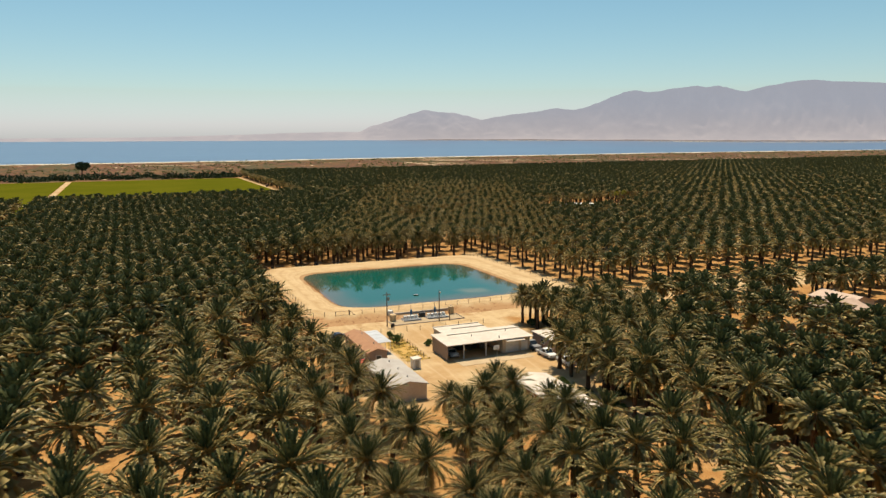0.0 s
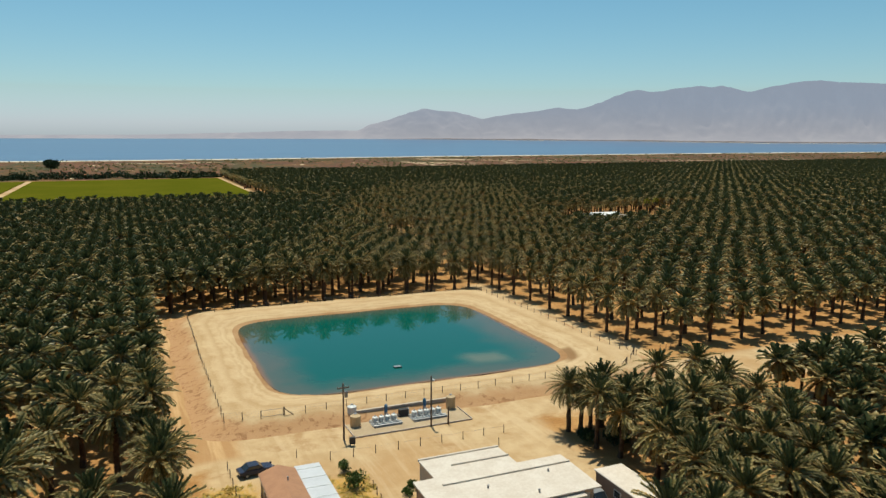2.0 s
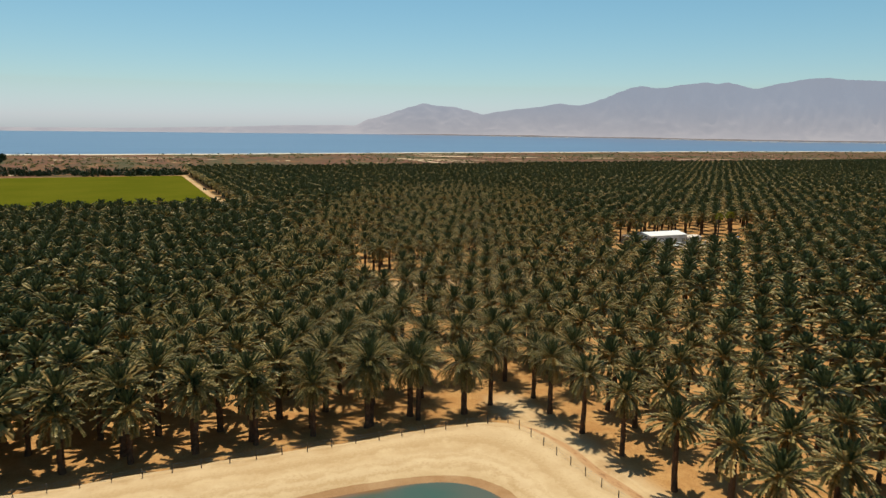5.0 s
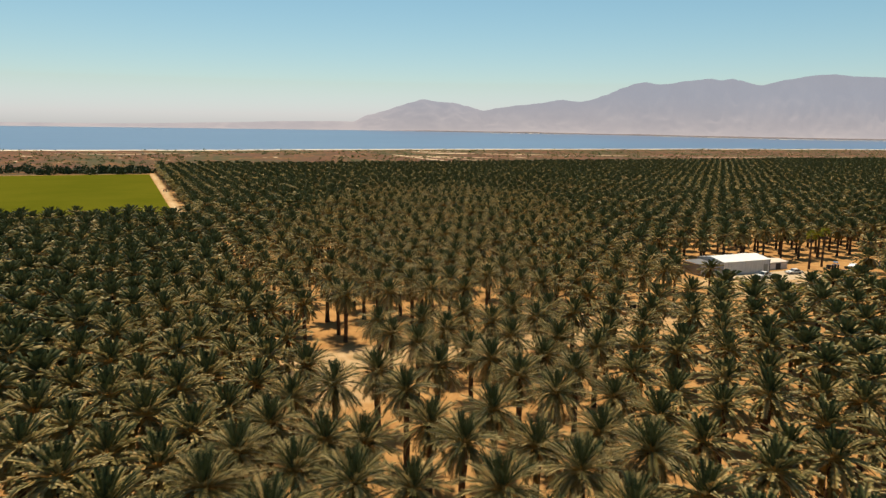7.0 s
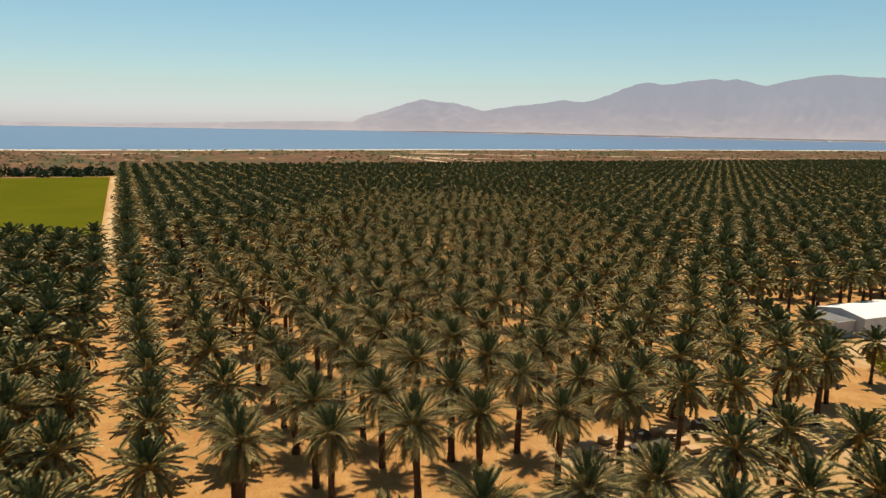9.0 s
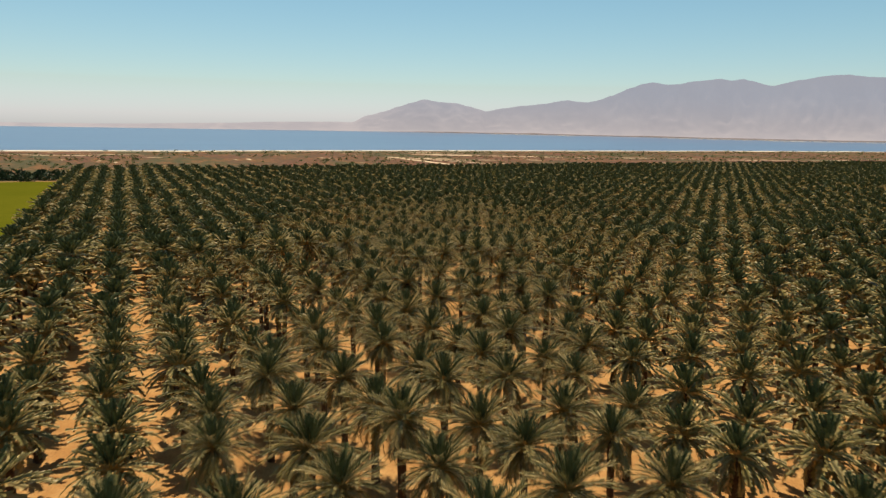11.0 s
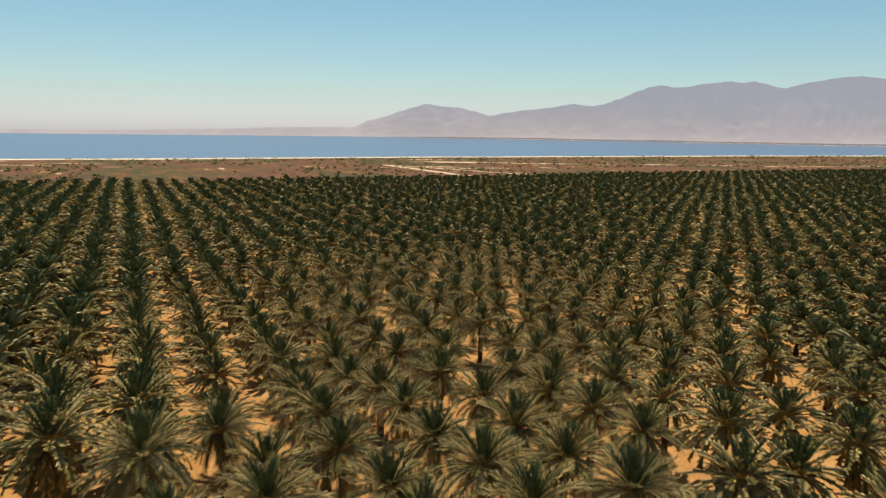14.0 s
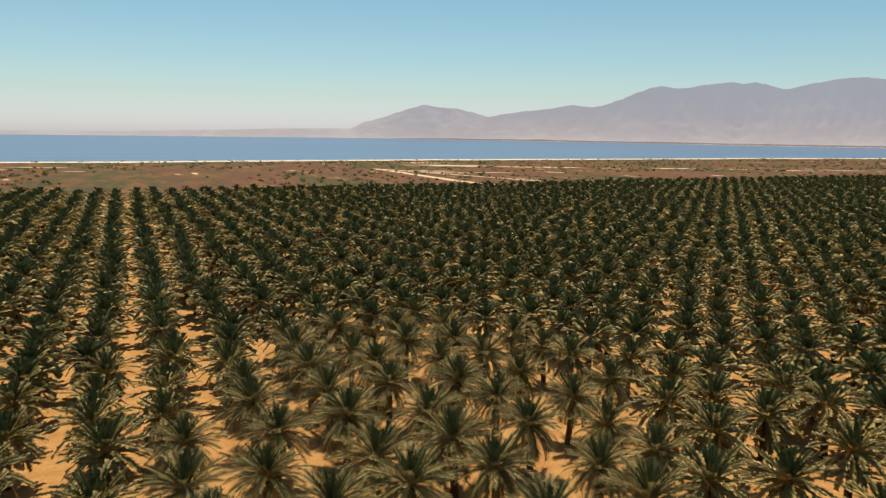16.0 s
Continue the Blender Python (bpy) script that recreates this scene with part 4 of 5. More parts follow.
# ---- power poles ----
def build_poles():
    def pole(x, y, h, label, gear):
        p = thing("power_pole", label, "utility pole", pose(x, y, 0), "power poles")
        part("shaft", tube(fresh(), (0, 0, -0.3), (0, 0, h), 0.15, 0.10, 10), WOOD, p)
        if gear:
            part("crossarm", box(fresh(), -0.9, 0.9, -0.07, 0.07, h - 0.75, h - 0.6, 0.015), WOOD, p)
            for dx in (-0.8, -0.3, 0.35, 0.8):
                part("insulator", tube(fresh(), (dx, 0, h - 0.6), (dx, 0, h - 0.35), 0.05, 0.03, 6), GREYMETAL, p)
            part("transformer", tube(tube(fresh(), (0.42, 0, h - 2.1), (0.42, 0, h - 1.3), 0.24, n=12), (0.42, 0, h - 1.3), (0.42, 0, h - 1.2), 0.24, 0.1, 12), GREYMETAL, p)
        return p
    pole(56.7, 166.3, 8.4, "tall wooden power pole with crossarm and transformer", True)
    b = pole(70.1, 166.2, 7.8, "tall plain wooden power pole with a floodlight", False)
    part("floodlight", box(fresh(), 0.1, 0.5, -0.2, 0.15, 7.0, 7.3, 0.03), WHITE, b)
    part("bracket", tube(fresh(), (0, 0, 7.0), (0.3, 0, 7.05), 0.03, n=6), GREYMETAL, b)
    pole(72.8, 166.0, 2.7, "short wooden service post beside the pump yard", False)
    c = thing("control_box", "dark green electrical control box on a short stand", "electrical box", pose(57.2, 163.8, 0))
    part("cabinet", box(fresh(), -0.4, 0.4, -0.25, 0.25, 0.35, 1.3, 0.03), DARK, c)
    part("leg", box(fresh(), -0.32, -0.24, -0.06, 0.06, 0, 0.35), GREYMETAL, c)
    part("leg", box(fresh(), 0.24, 0.32, -0.06, 0.06, 0, 0.35), GREYMETAL, c)
    s = thing("steel_post", "tall rusty steel post standing by the track", "post", pose(127.3, 169.0, 0))
    part("shaft", tube(fresh(), (0, 0, -0.2), (0, 0, 3.0), 0.11, n=8), WOOD, s)


# ---- pump yard ----
def drum(bm, x, y, z0, z1, r, n=18):
    tube(bm, (x, y, z0), (x, y, z1), r, r, n)
    tube(bm, (x, y, z1), (x, y, z1 + r * 0.35), r, r * 0.35, n)
    return bm


def build_pumps():
    s = structure("pump_slab", box(fresh(), 58.4, 76.8, 166.3, 174.3, 0.0, 0.12, 0.02), DUSTY, "dusty tan concrete slab under the pump filters", "concrete slab")
    wall = thing("block_wall", "low grey block retaining wall behind the filters", "wall")
    for k in range(8):
        x0 = 60.6 + 1.9 * k
        part("wall_panel", box(fresh(), x0, x0 + 1.87, 173.2, 173.5, 0.12, 1.25, 0.02), BLOCK, wall)
    part("coping", box(fresh(), 60.5, 75.9, 173.15, 173.55, 1.255, 1.33, 0.01), CONCRETE, wall)
    curb = thing("slab_curb", "low steel edging round the pump slab", "edging")
    for a in ((58.3, 76.9, 166.15, 166.28), (58.2, 58.32, 166.3, 174.3), (76.85, 76.97, 166.3, 172)):
        part("rail", box(fresh(), *a, 0.0, 0.22, 0.01), BLOCK, curb)
    for x, y, r, h, mat, lab in ((60.0, 173.6, 0.72, 2.2, WHITE, "white upright plastic water tank"), (59.6, 170.4, 0.8, 1.9, TANK, "tan upright plastic chemical tank"), (75.7, 171.8, 0.75, 2.2, TANK, "tan round tank at the end of the slab")):
        t = thing("water_tank", lab, "tank", pose(x, y, 0.12))
        part("tank_body", drum(fresh(), 0, 0, 0, h - 0.3, r), mat, t)
        part("lid", tube(fresh(), (0, 0, h - 0.03), (0, 0, h + 0.08), r * 0.3, n=12), GREYMETAL, t)
        part("valve", tube(fresh(), (0, -r, 0.2), (0, -r - 0.25, 0.2), 0.06, n=6), GREYMETAL, t)
    for x0, n in ((62.6, 4), (68.9, 5)):
        f = thing("filter_bank", "bank of white sand media filters with pipe manifolds", "irrigation filters", pose(x0, 169.6, 0.12), "filter banks")
        for k in range(n):
            x = 1.0 * k
            can = part("filter_tank", drum(drum(fresh(), x, 0.55, 0.35, 1.0, 0.44), x, 0.55, 0.2, 0.3, 0.3), WHITE, f)
            part("cap", tube(fresh(), (x, 0.55, 1.12), (x, 0.55, 1.3), 0.14, n=8), GREYMETAL, can)
            part("riser", tube(fresh(), (x, -0.35, 0.3), (x, 0.55, 1.22), 0.06, n=6), GREYMETAL, f)
            part("valve", tube(fresh(), (x, -0.45, 0.3), (x, -0.45, 0.62), 0.13, n=8), WHITE, f)
        for y, z, r in ((-0.45, 0.28, 0.13), (-1.05, 0.22, 0.15), (1.2, 0.3, 0.12)):
            part("manifold", tube(fresh(), (-0.7, y, z), (n - 0.2, y, z), r, n=8), GREYMETAL if r > 0.14 else WHITE, f)
        part("skid", box(fresh(), -0.7, n - 0.3, -1.3, 1.35, 0.0, 0.09, 0.01), GREYMETAL, f)
    for x, y in ((64.9, 171.9), (71.4, 172.2)):
        p = thing("turbine_pump", "blue vertical turbine pump motor on a steel pedestal", "pump", pose(x, y, 0.12), "turbine pumps")
        part("pedestal", tube(fresh(), (0, 0, 0), (0, 0, 0.9), 0.32, 0.24, 10), GREYMETAL, p)
        part("motor", tube(fresh(), (0, 0, 0.9), (0, 0, 1.9), 0.26, n=12), BLUE, p)
        part("cap", tube(fresh(), (0, 0, 1.9), (0, 0, 2.08), 0.28, 0.15, 12), BLUE, p)
        part("discharge_pipe", tube(fresh(), (0, 0, 0.55), (0, -1.3, 0.4), 0.14, n=8), GREYMETAL, p)
    e = thing("engine_pump", "dark diesel pump engine with pipes between the filters", "engine", pose(67.6, 171.6, 0.12))
    part("engine_block", box(fresh(), -0.7, 0.7, -0.4, 0.4, 0.3, 1.1, 0.06), DARK, e)
    part("skid", box(fresh(), -0.9, 0.9, -0.5, 0.5, 0, 0.28, 0.02), DARK, e)
    part("exhaust", tube(fresh(), (0.3, 0.1, 1.1), (0.3, 0.1, 1.8), 0.06, n=6), GREYMETAL, e)
    part("radiator", box(fresh(), 0.72, 0.88, -0.4, 0.4, 0.35, 1.15, 0.02), GREYMETAL, e)
    r = thing("pump_raft", "small floating grey pump raft on the pond", "raft", pose(74.1, 192.5, 0.98))
    part("deck", box(fresh(), -0.65, 0.65, -0.45, 0.45, 0.12, 0.2, 0.01), GREYMETAL, r)
    part("float", tube(fresh(), (-0.7, -0.35, 0.05), (0.7, -0.35, 0.05), 0.15, n=8), DARK, r)
    part("float", tube(fresh(), (-0.7, 0.35, 0.05), (0.7, 0.35, 0.05), 0.15, n=8), DARK, r)


# ---- vehicles ----
def wheel(parent, x, y, r=0.36, w=0.24):
    ty = part("wheel", tube(fresh(), (x, y - w / 2, r), (x, y + w / 2, r), r, n=14), RUBBER, parent)
    part("rim", tube(fresh(), (x, y - w / 2 - 0.01, r), (x, y + w / 2 + 0.01, r), r * 0.58, n=10), GREYMETAL, ty)


def pickup(m, label, paint, bed=True):
    """A vehicle along x, nose at +x, resting on z = 0."""
    v = thing("pickup_truck" if bed else "car", label, "pickup" if bed else "car", m)
    if bed:
        side = [(-2.7, 0.5), (2.6, 0.45), (2.68, 0.75), (2.55, 1.02), (1.35, 1.12), (0.85, 1.12), (-0.75, 1.12), (-0.75, 1.08), (-2.7, 1.08)]
        cab = [(1.25, 1.12), (0.55, 1.78), (-0.55, 1.80), (-0.72, 1.12)]
    else:
        side = [(-2.2, 0.4), (2.2, 0.35), (2.3, 0.62), (1.95, 0.85), (0.95, 0.95), (-1.7, 0.98), (-2.25, 0.9)]
        cab = [(1.0, 0.95), (0.3, 1.42), (-1.0, 1.44), (-1.75, 0.98)]
    w = 0.92
    bm = prism(fresh(), side, "y", -w, w)
    bmesh.ops.bevel(bm, geom=[e for e in bm.edges], offset=0.05, segments=1, affect="EDGES")
    body = part("body", bm, paint, v)
    bm = prism(fresh(), [(x * 0.96, z - 0.01) for x, z in cab], "y", -w * 0.86, w * 0.86)
    part("window_band", bm, GLASS, v, "dark tinted windows")
    x0, x1 = (-0.6, 0.6) if bed else (-1.0, 0.32)
    top = cab[1][1]
    part("roof_panel", box(fresh(), x0, x1, -w * 0.84, w * 0.84, top - 0.03, top + 0.05, 0.02), paint, v)
    for px, lean in ((cab[0][0] - 0.12, (cab[1][0] - cab[0][0])), (cab[3][0] + 0.1, cab[2][0] - cab[3][0])):
        for s in (-1, 1):
            part("pillar", tube(fresh(), (px, s * w * 0.85, cab[0][1]), (px + lean * 0.9, s * w * 0.85, top - 0.02), 0.05, n=5), paint, v)
    if bed:
        part("cargo_bed", box(fresh(), -2.58, -0.85, -0.78, 0.78, 1.086, 1.10), DARK, v)
        part("tailgate", box(fresh(), -2.76, -2.705, -0.8, 0.8, 0.6, 1.08, 0.01), paint, v)
    part("front_bumper", box(fresh(), 2.6 if bed else 2.2, 2.78 if bed else 2.38, -0.88, 0.88, 0.4, 0.58, 0.02), GREYMETAL, v)
    for s in (-1, 1):
        part("headlight", box(fresh(), 2.6 if bed else 2.12, 2.7 if bed else 2.3, s * 0.68 - 0.15, s * 0.68 + 0.15, 0.72, 0.86), GLASS, v)
        for x in ((1.65, -1.65) if bed else (1.4, -1.35)):
            wheel(v, x, s * 0.82, 0.38 if bed else 0.32)
    return v


def build_vehicles():
    pickup(pose(78.6, 129.6, 0, 0, 0, -88), "white pickup truck parked beside the trailer", WHITE)
    pickup(pose(79.4, 123.4, 0, 0, 0, -94), "white pickup truck with an open bed under the palms", WHITE)
    pickup(pose(78.9, 136.4, 0, 0, 0, -86), "dusty grey pickup truck by the garage", GREYMETAL)
    pickup(pose(43.3, 160.2, 0, 0, 0, 8), "dark navy car parked behind the mobile home", NAVY, False)
    pickup(pose(61.0, 138.2, 0, 0, 0, -90), "white car parked inside the open carport", WHITE, False)
    pickup(pose(38.4, 124.6, 0, 0, 0, 80), "dark pickup truck beside the grey roofed home", DARK)
    pickup(pose(254.2, 374.7, 0.05, 0, 0, 182), "white pickup truck parked by the steel shed", WHITE)
    pickup(pose(267.2, 376.7, 0, 0, 0, 170), "white car parked past the steel shed", WHITE, False)
    pickup(pose(200.3, 683.0, 0, 0, 0, 91), "white pickup truck standing in a lane between palms", WHITE)
    pickup(pose(176.9, 669.0, 0, 0, 0, 88), "white pickup truck parked far down a palm lane", WHITE)
    for x, y, a, paint, bed, lab in ((279.1, 368.3, 165, WHITE, True, "white pickup truck at the edge of the shed yard"), (291.1, 377.2, 20, WHITE, False, "white car parked in the shed yard"),
                                     (297.6, 375.2, 95, DARK, True, "dark pickup truck parked in the shed yard"), (304.1, 377.7, 170, GREYMETAL, False, "grey car parked in the shed yard")):
        pickup(pose(x, y, 0, 0, 0, a), lab, paint, bed)
    # flatbed trailer and red tractor by the home
    t = thing("flatbed_trailer", "low wooden flatbed farm trailer", "trailer", pose(38.9, 134.2, 0, 0, 0, 5))
    part("deck", box(fresh(), -1.9, 1.9, -0.95, 0.95, 0.62, 0.74, 0.01), WOOD, t)
    part("tongue", tube(fresh(), (1.9, 0, 0.6), (2.9, 0, 0.45), 0.06, n=6), GREYMETAL, t)
    for x in (-0.5, 0.5):
        for s in (-1, 1):
            wheel(t, x, s * 0.8, 0.33)
    for x, y, yaw, mat, lab in ((41.2, 136.2, 70, RED, "small red farm tractor by the mobile home"), (121.0, 694.0, 90, ORANGE, "orange tractor on the field track"), (284.6, 377.9, 40, worn("bright_blue_enamel", (0.04, 0.22, 0.5), (0.05, 0.2, 0.42), 0.45), "bright blue farm tractor in the shed yard")):
        v = thing("tractor", lab, "tractor", pose(x, y, 0, 0, 0, yaw))
        part("hood", box(fresh(), 0.1, 1.6, -0.35, 0.35, 0.7, 1.35, 0.08), mat, v)
        part("chassis", box(fresh(), -1.0, 1.6, -0.25, 0.25, 0.45, 0.7, 0.03), DARK, v)
        part("seat", box(fresh(), -0.75, -0.25, -0.25, 0.25, 1.05, 1.5, 0.06), DARK, v)
        part("canopy", box(fresh(), -1.0, 0.3, -0.6, 0.6, 2.1, 2.2, 0.04), mat, v)
        for px, py in ((-0.9, -0.5), (-0.9, 0.5), (0.2, -0.5), (0.2, 0.5)):
            part("canopy_post", tube(fresh(), (px, py, 0.9), (px, py, 2.1), 0.035, n=5), DARK, v)
        for s in (-1, 1):
            part("fender", box(fresh(), -1.15, -0.15, s * 0.72 - 0.2, s * 0.72 + 0.2, 1.42, 1.5, 0.02), mat, v)
            wheel(v, -0.65, s * 0.75, 0.7, 0.36)
            wheel(v, 1.25, s * 0.6, 0.38, 0.24)
    # white spray tanks on a small trailer near the corner of the pond
    t = thing("spray_trailer", "small farm trailer with two white liquid tanks", "trailer", pose(125.2, 173.2, 0, 0, 0, 52))
    part("bed", box(fresh(), -1.5, 1.5, -0.7, 0.7, 0.45, 0.6, 0.02), DARK, t)
    for x in (-0.75, 0.75):
        tk = part("tank", drum(fresh(), x, 0, 0.6, 1.3, 0.62), WHITE, t)
        part("lid", tube(fresh(), (x, 0, 1.5), (x, 0, 1.6), 0.28, n=10), DARK, tk)
    for x in (-0.6, 0.6):
        for s in (-1, 1):
            wheel(t, x, s * 0.6, 0.3, 0.2)


# ---- houses and sheds ----
def window(parent, x0, x1, y, z0, z1, face, axis="y"):
    """A framed window set on a wall; face is the sign of the side that it looks to."""
    def b(a0, a1, d0, d1, c0, c1, mat, name, to):
        lo, hi = min(y + face * d0, y + face * d1), max(y + face * d0, y + face * d1)
        bm = box(fresh(), a0, a1, lo, hi, c0, c1) if axis == "y" else box(fresh(), lo, hi, a0, a1, c0, c1)
        return part(name, bm, mat, to)
    w = b(x0, x1, 0.004, 0.03, z0, z1, GLASS, "window", parent)
    for a0, a1, c0, c1 in ((x0 - 0.07, x1 + 0.07, z1, z1 + 0.07), (x0 - 0.07, x1 + 0.07, z0 - 0.07, z0), (x0 - 0.07, x0, z0, z1), (x1, x1 + 0.07, z0, z1)):
        b(a0, a1, 0.003, 0.06, c0, c1, WHITE, "frame", w)


def gable(x0, x1, y0, y1, eave, ridge, wall_m, roof_m, name, label, along="y", over=0.3, vents=2):
    """A house with a low ridge along y (or x)."""
    h = thing(name, label, "building")
    t = 0.12
    if along == "y":
        cx = (x0 + x1) / 2
        for y in (y0, y1 - t):
            part("end_wall", prism(fresh(), [(x0, 0), (x1, 0), (x1, eave), (cx, ridge), (x0, eave)], "y", y, y + t), wall_m, h)
        for x in (x0, x1 - t):
            part("side_wall", box(fresh(), x, x + t, y0 + t, y1 - t, 0, eave - 0.003), wall_m, h)
        dz = (ridge - eave) / (cx - x0)
        for s in (-1, 1):
            ex = cx + s * (cx - x0 + over)
            ez = eave - dz * over
            part("roof", prism(fresh(), [(cx, ridge + 0.01), (ex, ez + 0.01), (ex, ez + 0.13), (cx, ridge + 0.13)], "y", y0 - over, y1 + over), roof_m, h)
            part("fascia", box(fresh(), ex - 0.03 if s > 0 else ex - 0.05, ex + 0.05 if s > 0 else ex + 0.03, y0 - over, y1 + over, ez - 0.1, ez + 0.008), WHITE if wall_m != TAN_WALL else TAN_WALL, h)
        for k in range(vents):
            y = y0 + (y1 - y0) * (k + 0.5) / vents
            part("roof_vent", tube(fresh(), (cx + 0.5, y, ridge - 0.1), (cx + 0.5, y, ridge + 0.38), 0.09, n=8), GREYMETAL, h)
    else:
        cy = (y0 + y1) / 2
        for x in (x0, x1 - t):
            part("end_wall", prism(fresh(), [(y0, 0), (y1, 0), (y1, eave), (cy, ridge), (y0, eave)], "x", x, x + t), wall_m, h)
        for y in (y0, y1 - t):
            part("side_wall", box(fresh(), x0 + t, x1 - t, y, y + t, 0, eave - 0.003), wall_m, h)
        dz = (ridge - eave) / (cy - y0)
        for s in (-1, 1):
            ey = cy + s * (cy - y0 + over)
            ez = eave - dz * over
            part("roof", prism(fresh(), [(cy, ridge + 0.01), (ey, ez + 0.01), (ey, ez + 0.13), (cy, ridge + 0.13)], "x", x0 - over, x1 + over), roof_m, h)
    return h


def build_homes():
    h = gable(42.9, 46.9, 137.4, 153.6, 2.85, 3.55, TAN_WALL, BROWN_ROOF, "mobile_home", "tan mobile home with a brown shingle gable roof", over=0.2)
    window(h, 44.6, 45.6, 137.4, 1.2, 2.1, -1)
    for y in (139.5, 143.0, 147.0, 151.0):
        window(h, y, y + 1.0, 42.9, 1.25, 2.1, -1, "x")
    part("skirting", box(fresh(), 42.86, 46.94, 137.36, 153.64, 0, 0.45, 0.01), DARK, h)
    part("door", box(fresh(), 46.9, 46.95, 146.5, 147.4, 0.5, 2.4, 0.01), WHITE, h)
    part("steps", box(box(fresh(), 46.96, 48.2, 146.3, 147.6, 0.0, 0.25), 46.96, 47.6, 146.3, 147.6, 0.25, 0.48), CONCRETE, h)
    a = thing("metal_awning", "flat white metal awning on slim posts", "awning")
    part("awning_roof", box(fresh(), 47.15, 50.3, 144.6, 154.8, 2.52, 2.62, 0.02), STEEL_WALL, a)
    for y in (144.9, 148.2, 151.4, 154.5):
        part("post", tube(fresh(), (50.1, y, 0), (50.1, y, 2.52), 0.05, n=6), WHITE, a)
    for y in (145.8, 148.4, 151.0, 153.6):
        part("rib", box(fresh(), 47.2, 50.25, y - 0.04, y + 0.04, 2.625, 2.66), WHITE, a)
    s = structure("patio_slab", box(fresh(), 47.2, 50.4, 137.6, 150.0, 0, 0.06), CONCRETE, "pale concrete patio beside the mobile home", "patio")
    s = structure("side_slab", box(fresh(), 40.5, 42.7, 140.5, 145.8, 0, 0.05), CONCRETE, "small pale concrete pad beside the mobile home", "concrete pad")
    g = gable(40.5, 46.9, 116.4, 130.8, 2.8, 3.5, CREAM_WALL, GREY_ROOF, "grey_roof_home", "double-wide mobile home with a pale grey roof", over=0.25, vents=3)
    for y in (118.0, 121.5, 125.0, 128.0):
        window(g, y, y + 1.1, 40.5, 1.2, 2.1, -1, "x")
    b = thing("white_booth", "small white storage booth with a sloped lid", "storage booth", pose(51.4, 133.6, 0))
    part("cabin", box(fresh(), -0.75, 0.75, -0.85, 0.85, 0, 1.9, 0.03), WHITE, b)
    part("roof", prism(fresh(), [(-0.85, 1.91), (0.85, 1.91), (0.85, 2.1), (-0.85, 2.0)], "y", -0.95, 0.95), WHITE_ROOF, b)
    part("door", box(fresh(), -0.35, 0.35, -0.89, -0.855, 0.1, 1.75), GREYMETAL, b)
    # long white-roofed trailer
    t = thing("house_trailer", "long trailer home with a flat white roof", "trailer home")
    part("wall", box(fresh(), 80.6, 84.3, 124.4, 139.0, 0.35, 2.8, 0.06), TAN_WALL, t)
    part("roof", box(fresh(), 80.4, 84.5, 124.2, 139.2, 2.805, 2.98, 0.05), WHITE_ROOF, t)
    part("skirting", box(fresh(), 80.75, 84.15, 124.6, 138.8, 0.0, 0.345), DARK, t)
    for y in (126, 130, 134):
        window(t, y, y + 1.2, 80.6, 1.3, 2.1, -1, "x")
    # house among the palms
    r = gable(152.0, 166.0, 124.0, 134.5, 2.8, 4.4, CREAM_WALL, worn("faded_pink_roofing", (0.50, 0.36, 0.28), (0.42, 0.29, 0.22), 0.85), "farm_house", "farmhouse with a faded pinkish roof among palms", "x", 0.5)
    window(r, 155, 156.5, 124.0, 1.1, 2.1, -1)
    window(r, 160, 161.5, 124.0, 1.1, 2.1, -1)
    part("porch_roof", box(fresh(), 151.0, 157.0, 120.8, 123.4, 2.35, 2.45, 0.02), WHITE_ROOF, r)
    for x in (151.2, 154, 156.8):
        part("porch_post", tube(fresh(), (x, 121, 0), (x, 121, 2.35), 0.06, n=6), WHITE, r)
    r2 = gable(166.5, 176.0, 130.5, 142.0, 2.7, 4.0, CREAM_WALL, worn("pinkish_roofing", (0.56, 0.42, 0.33), (0.48, 0.35, 0.27), 0.85), "guest_house", "small outbuilding with a pale low gable roof", "y", 0.4)
    window(r2, 169, 170.4, 130.5, 1.1, 2.0, -1)


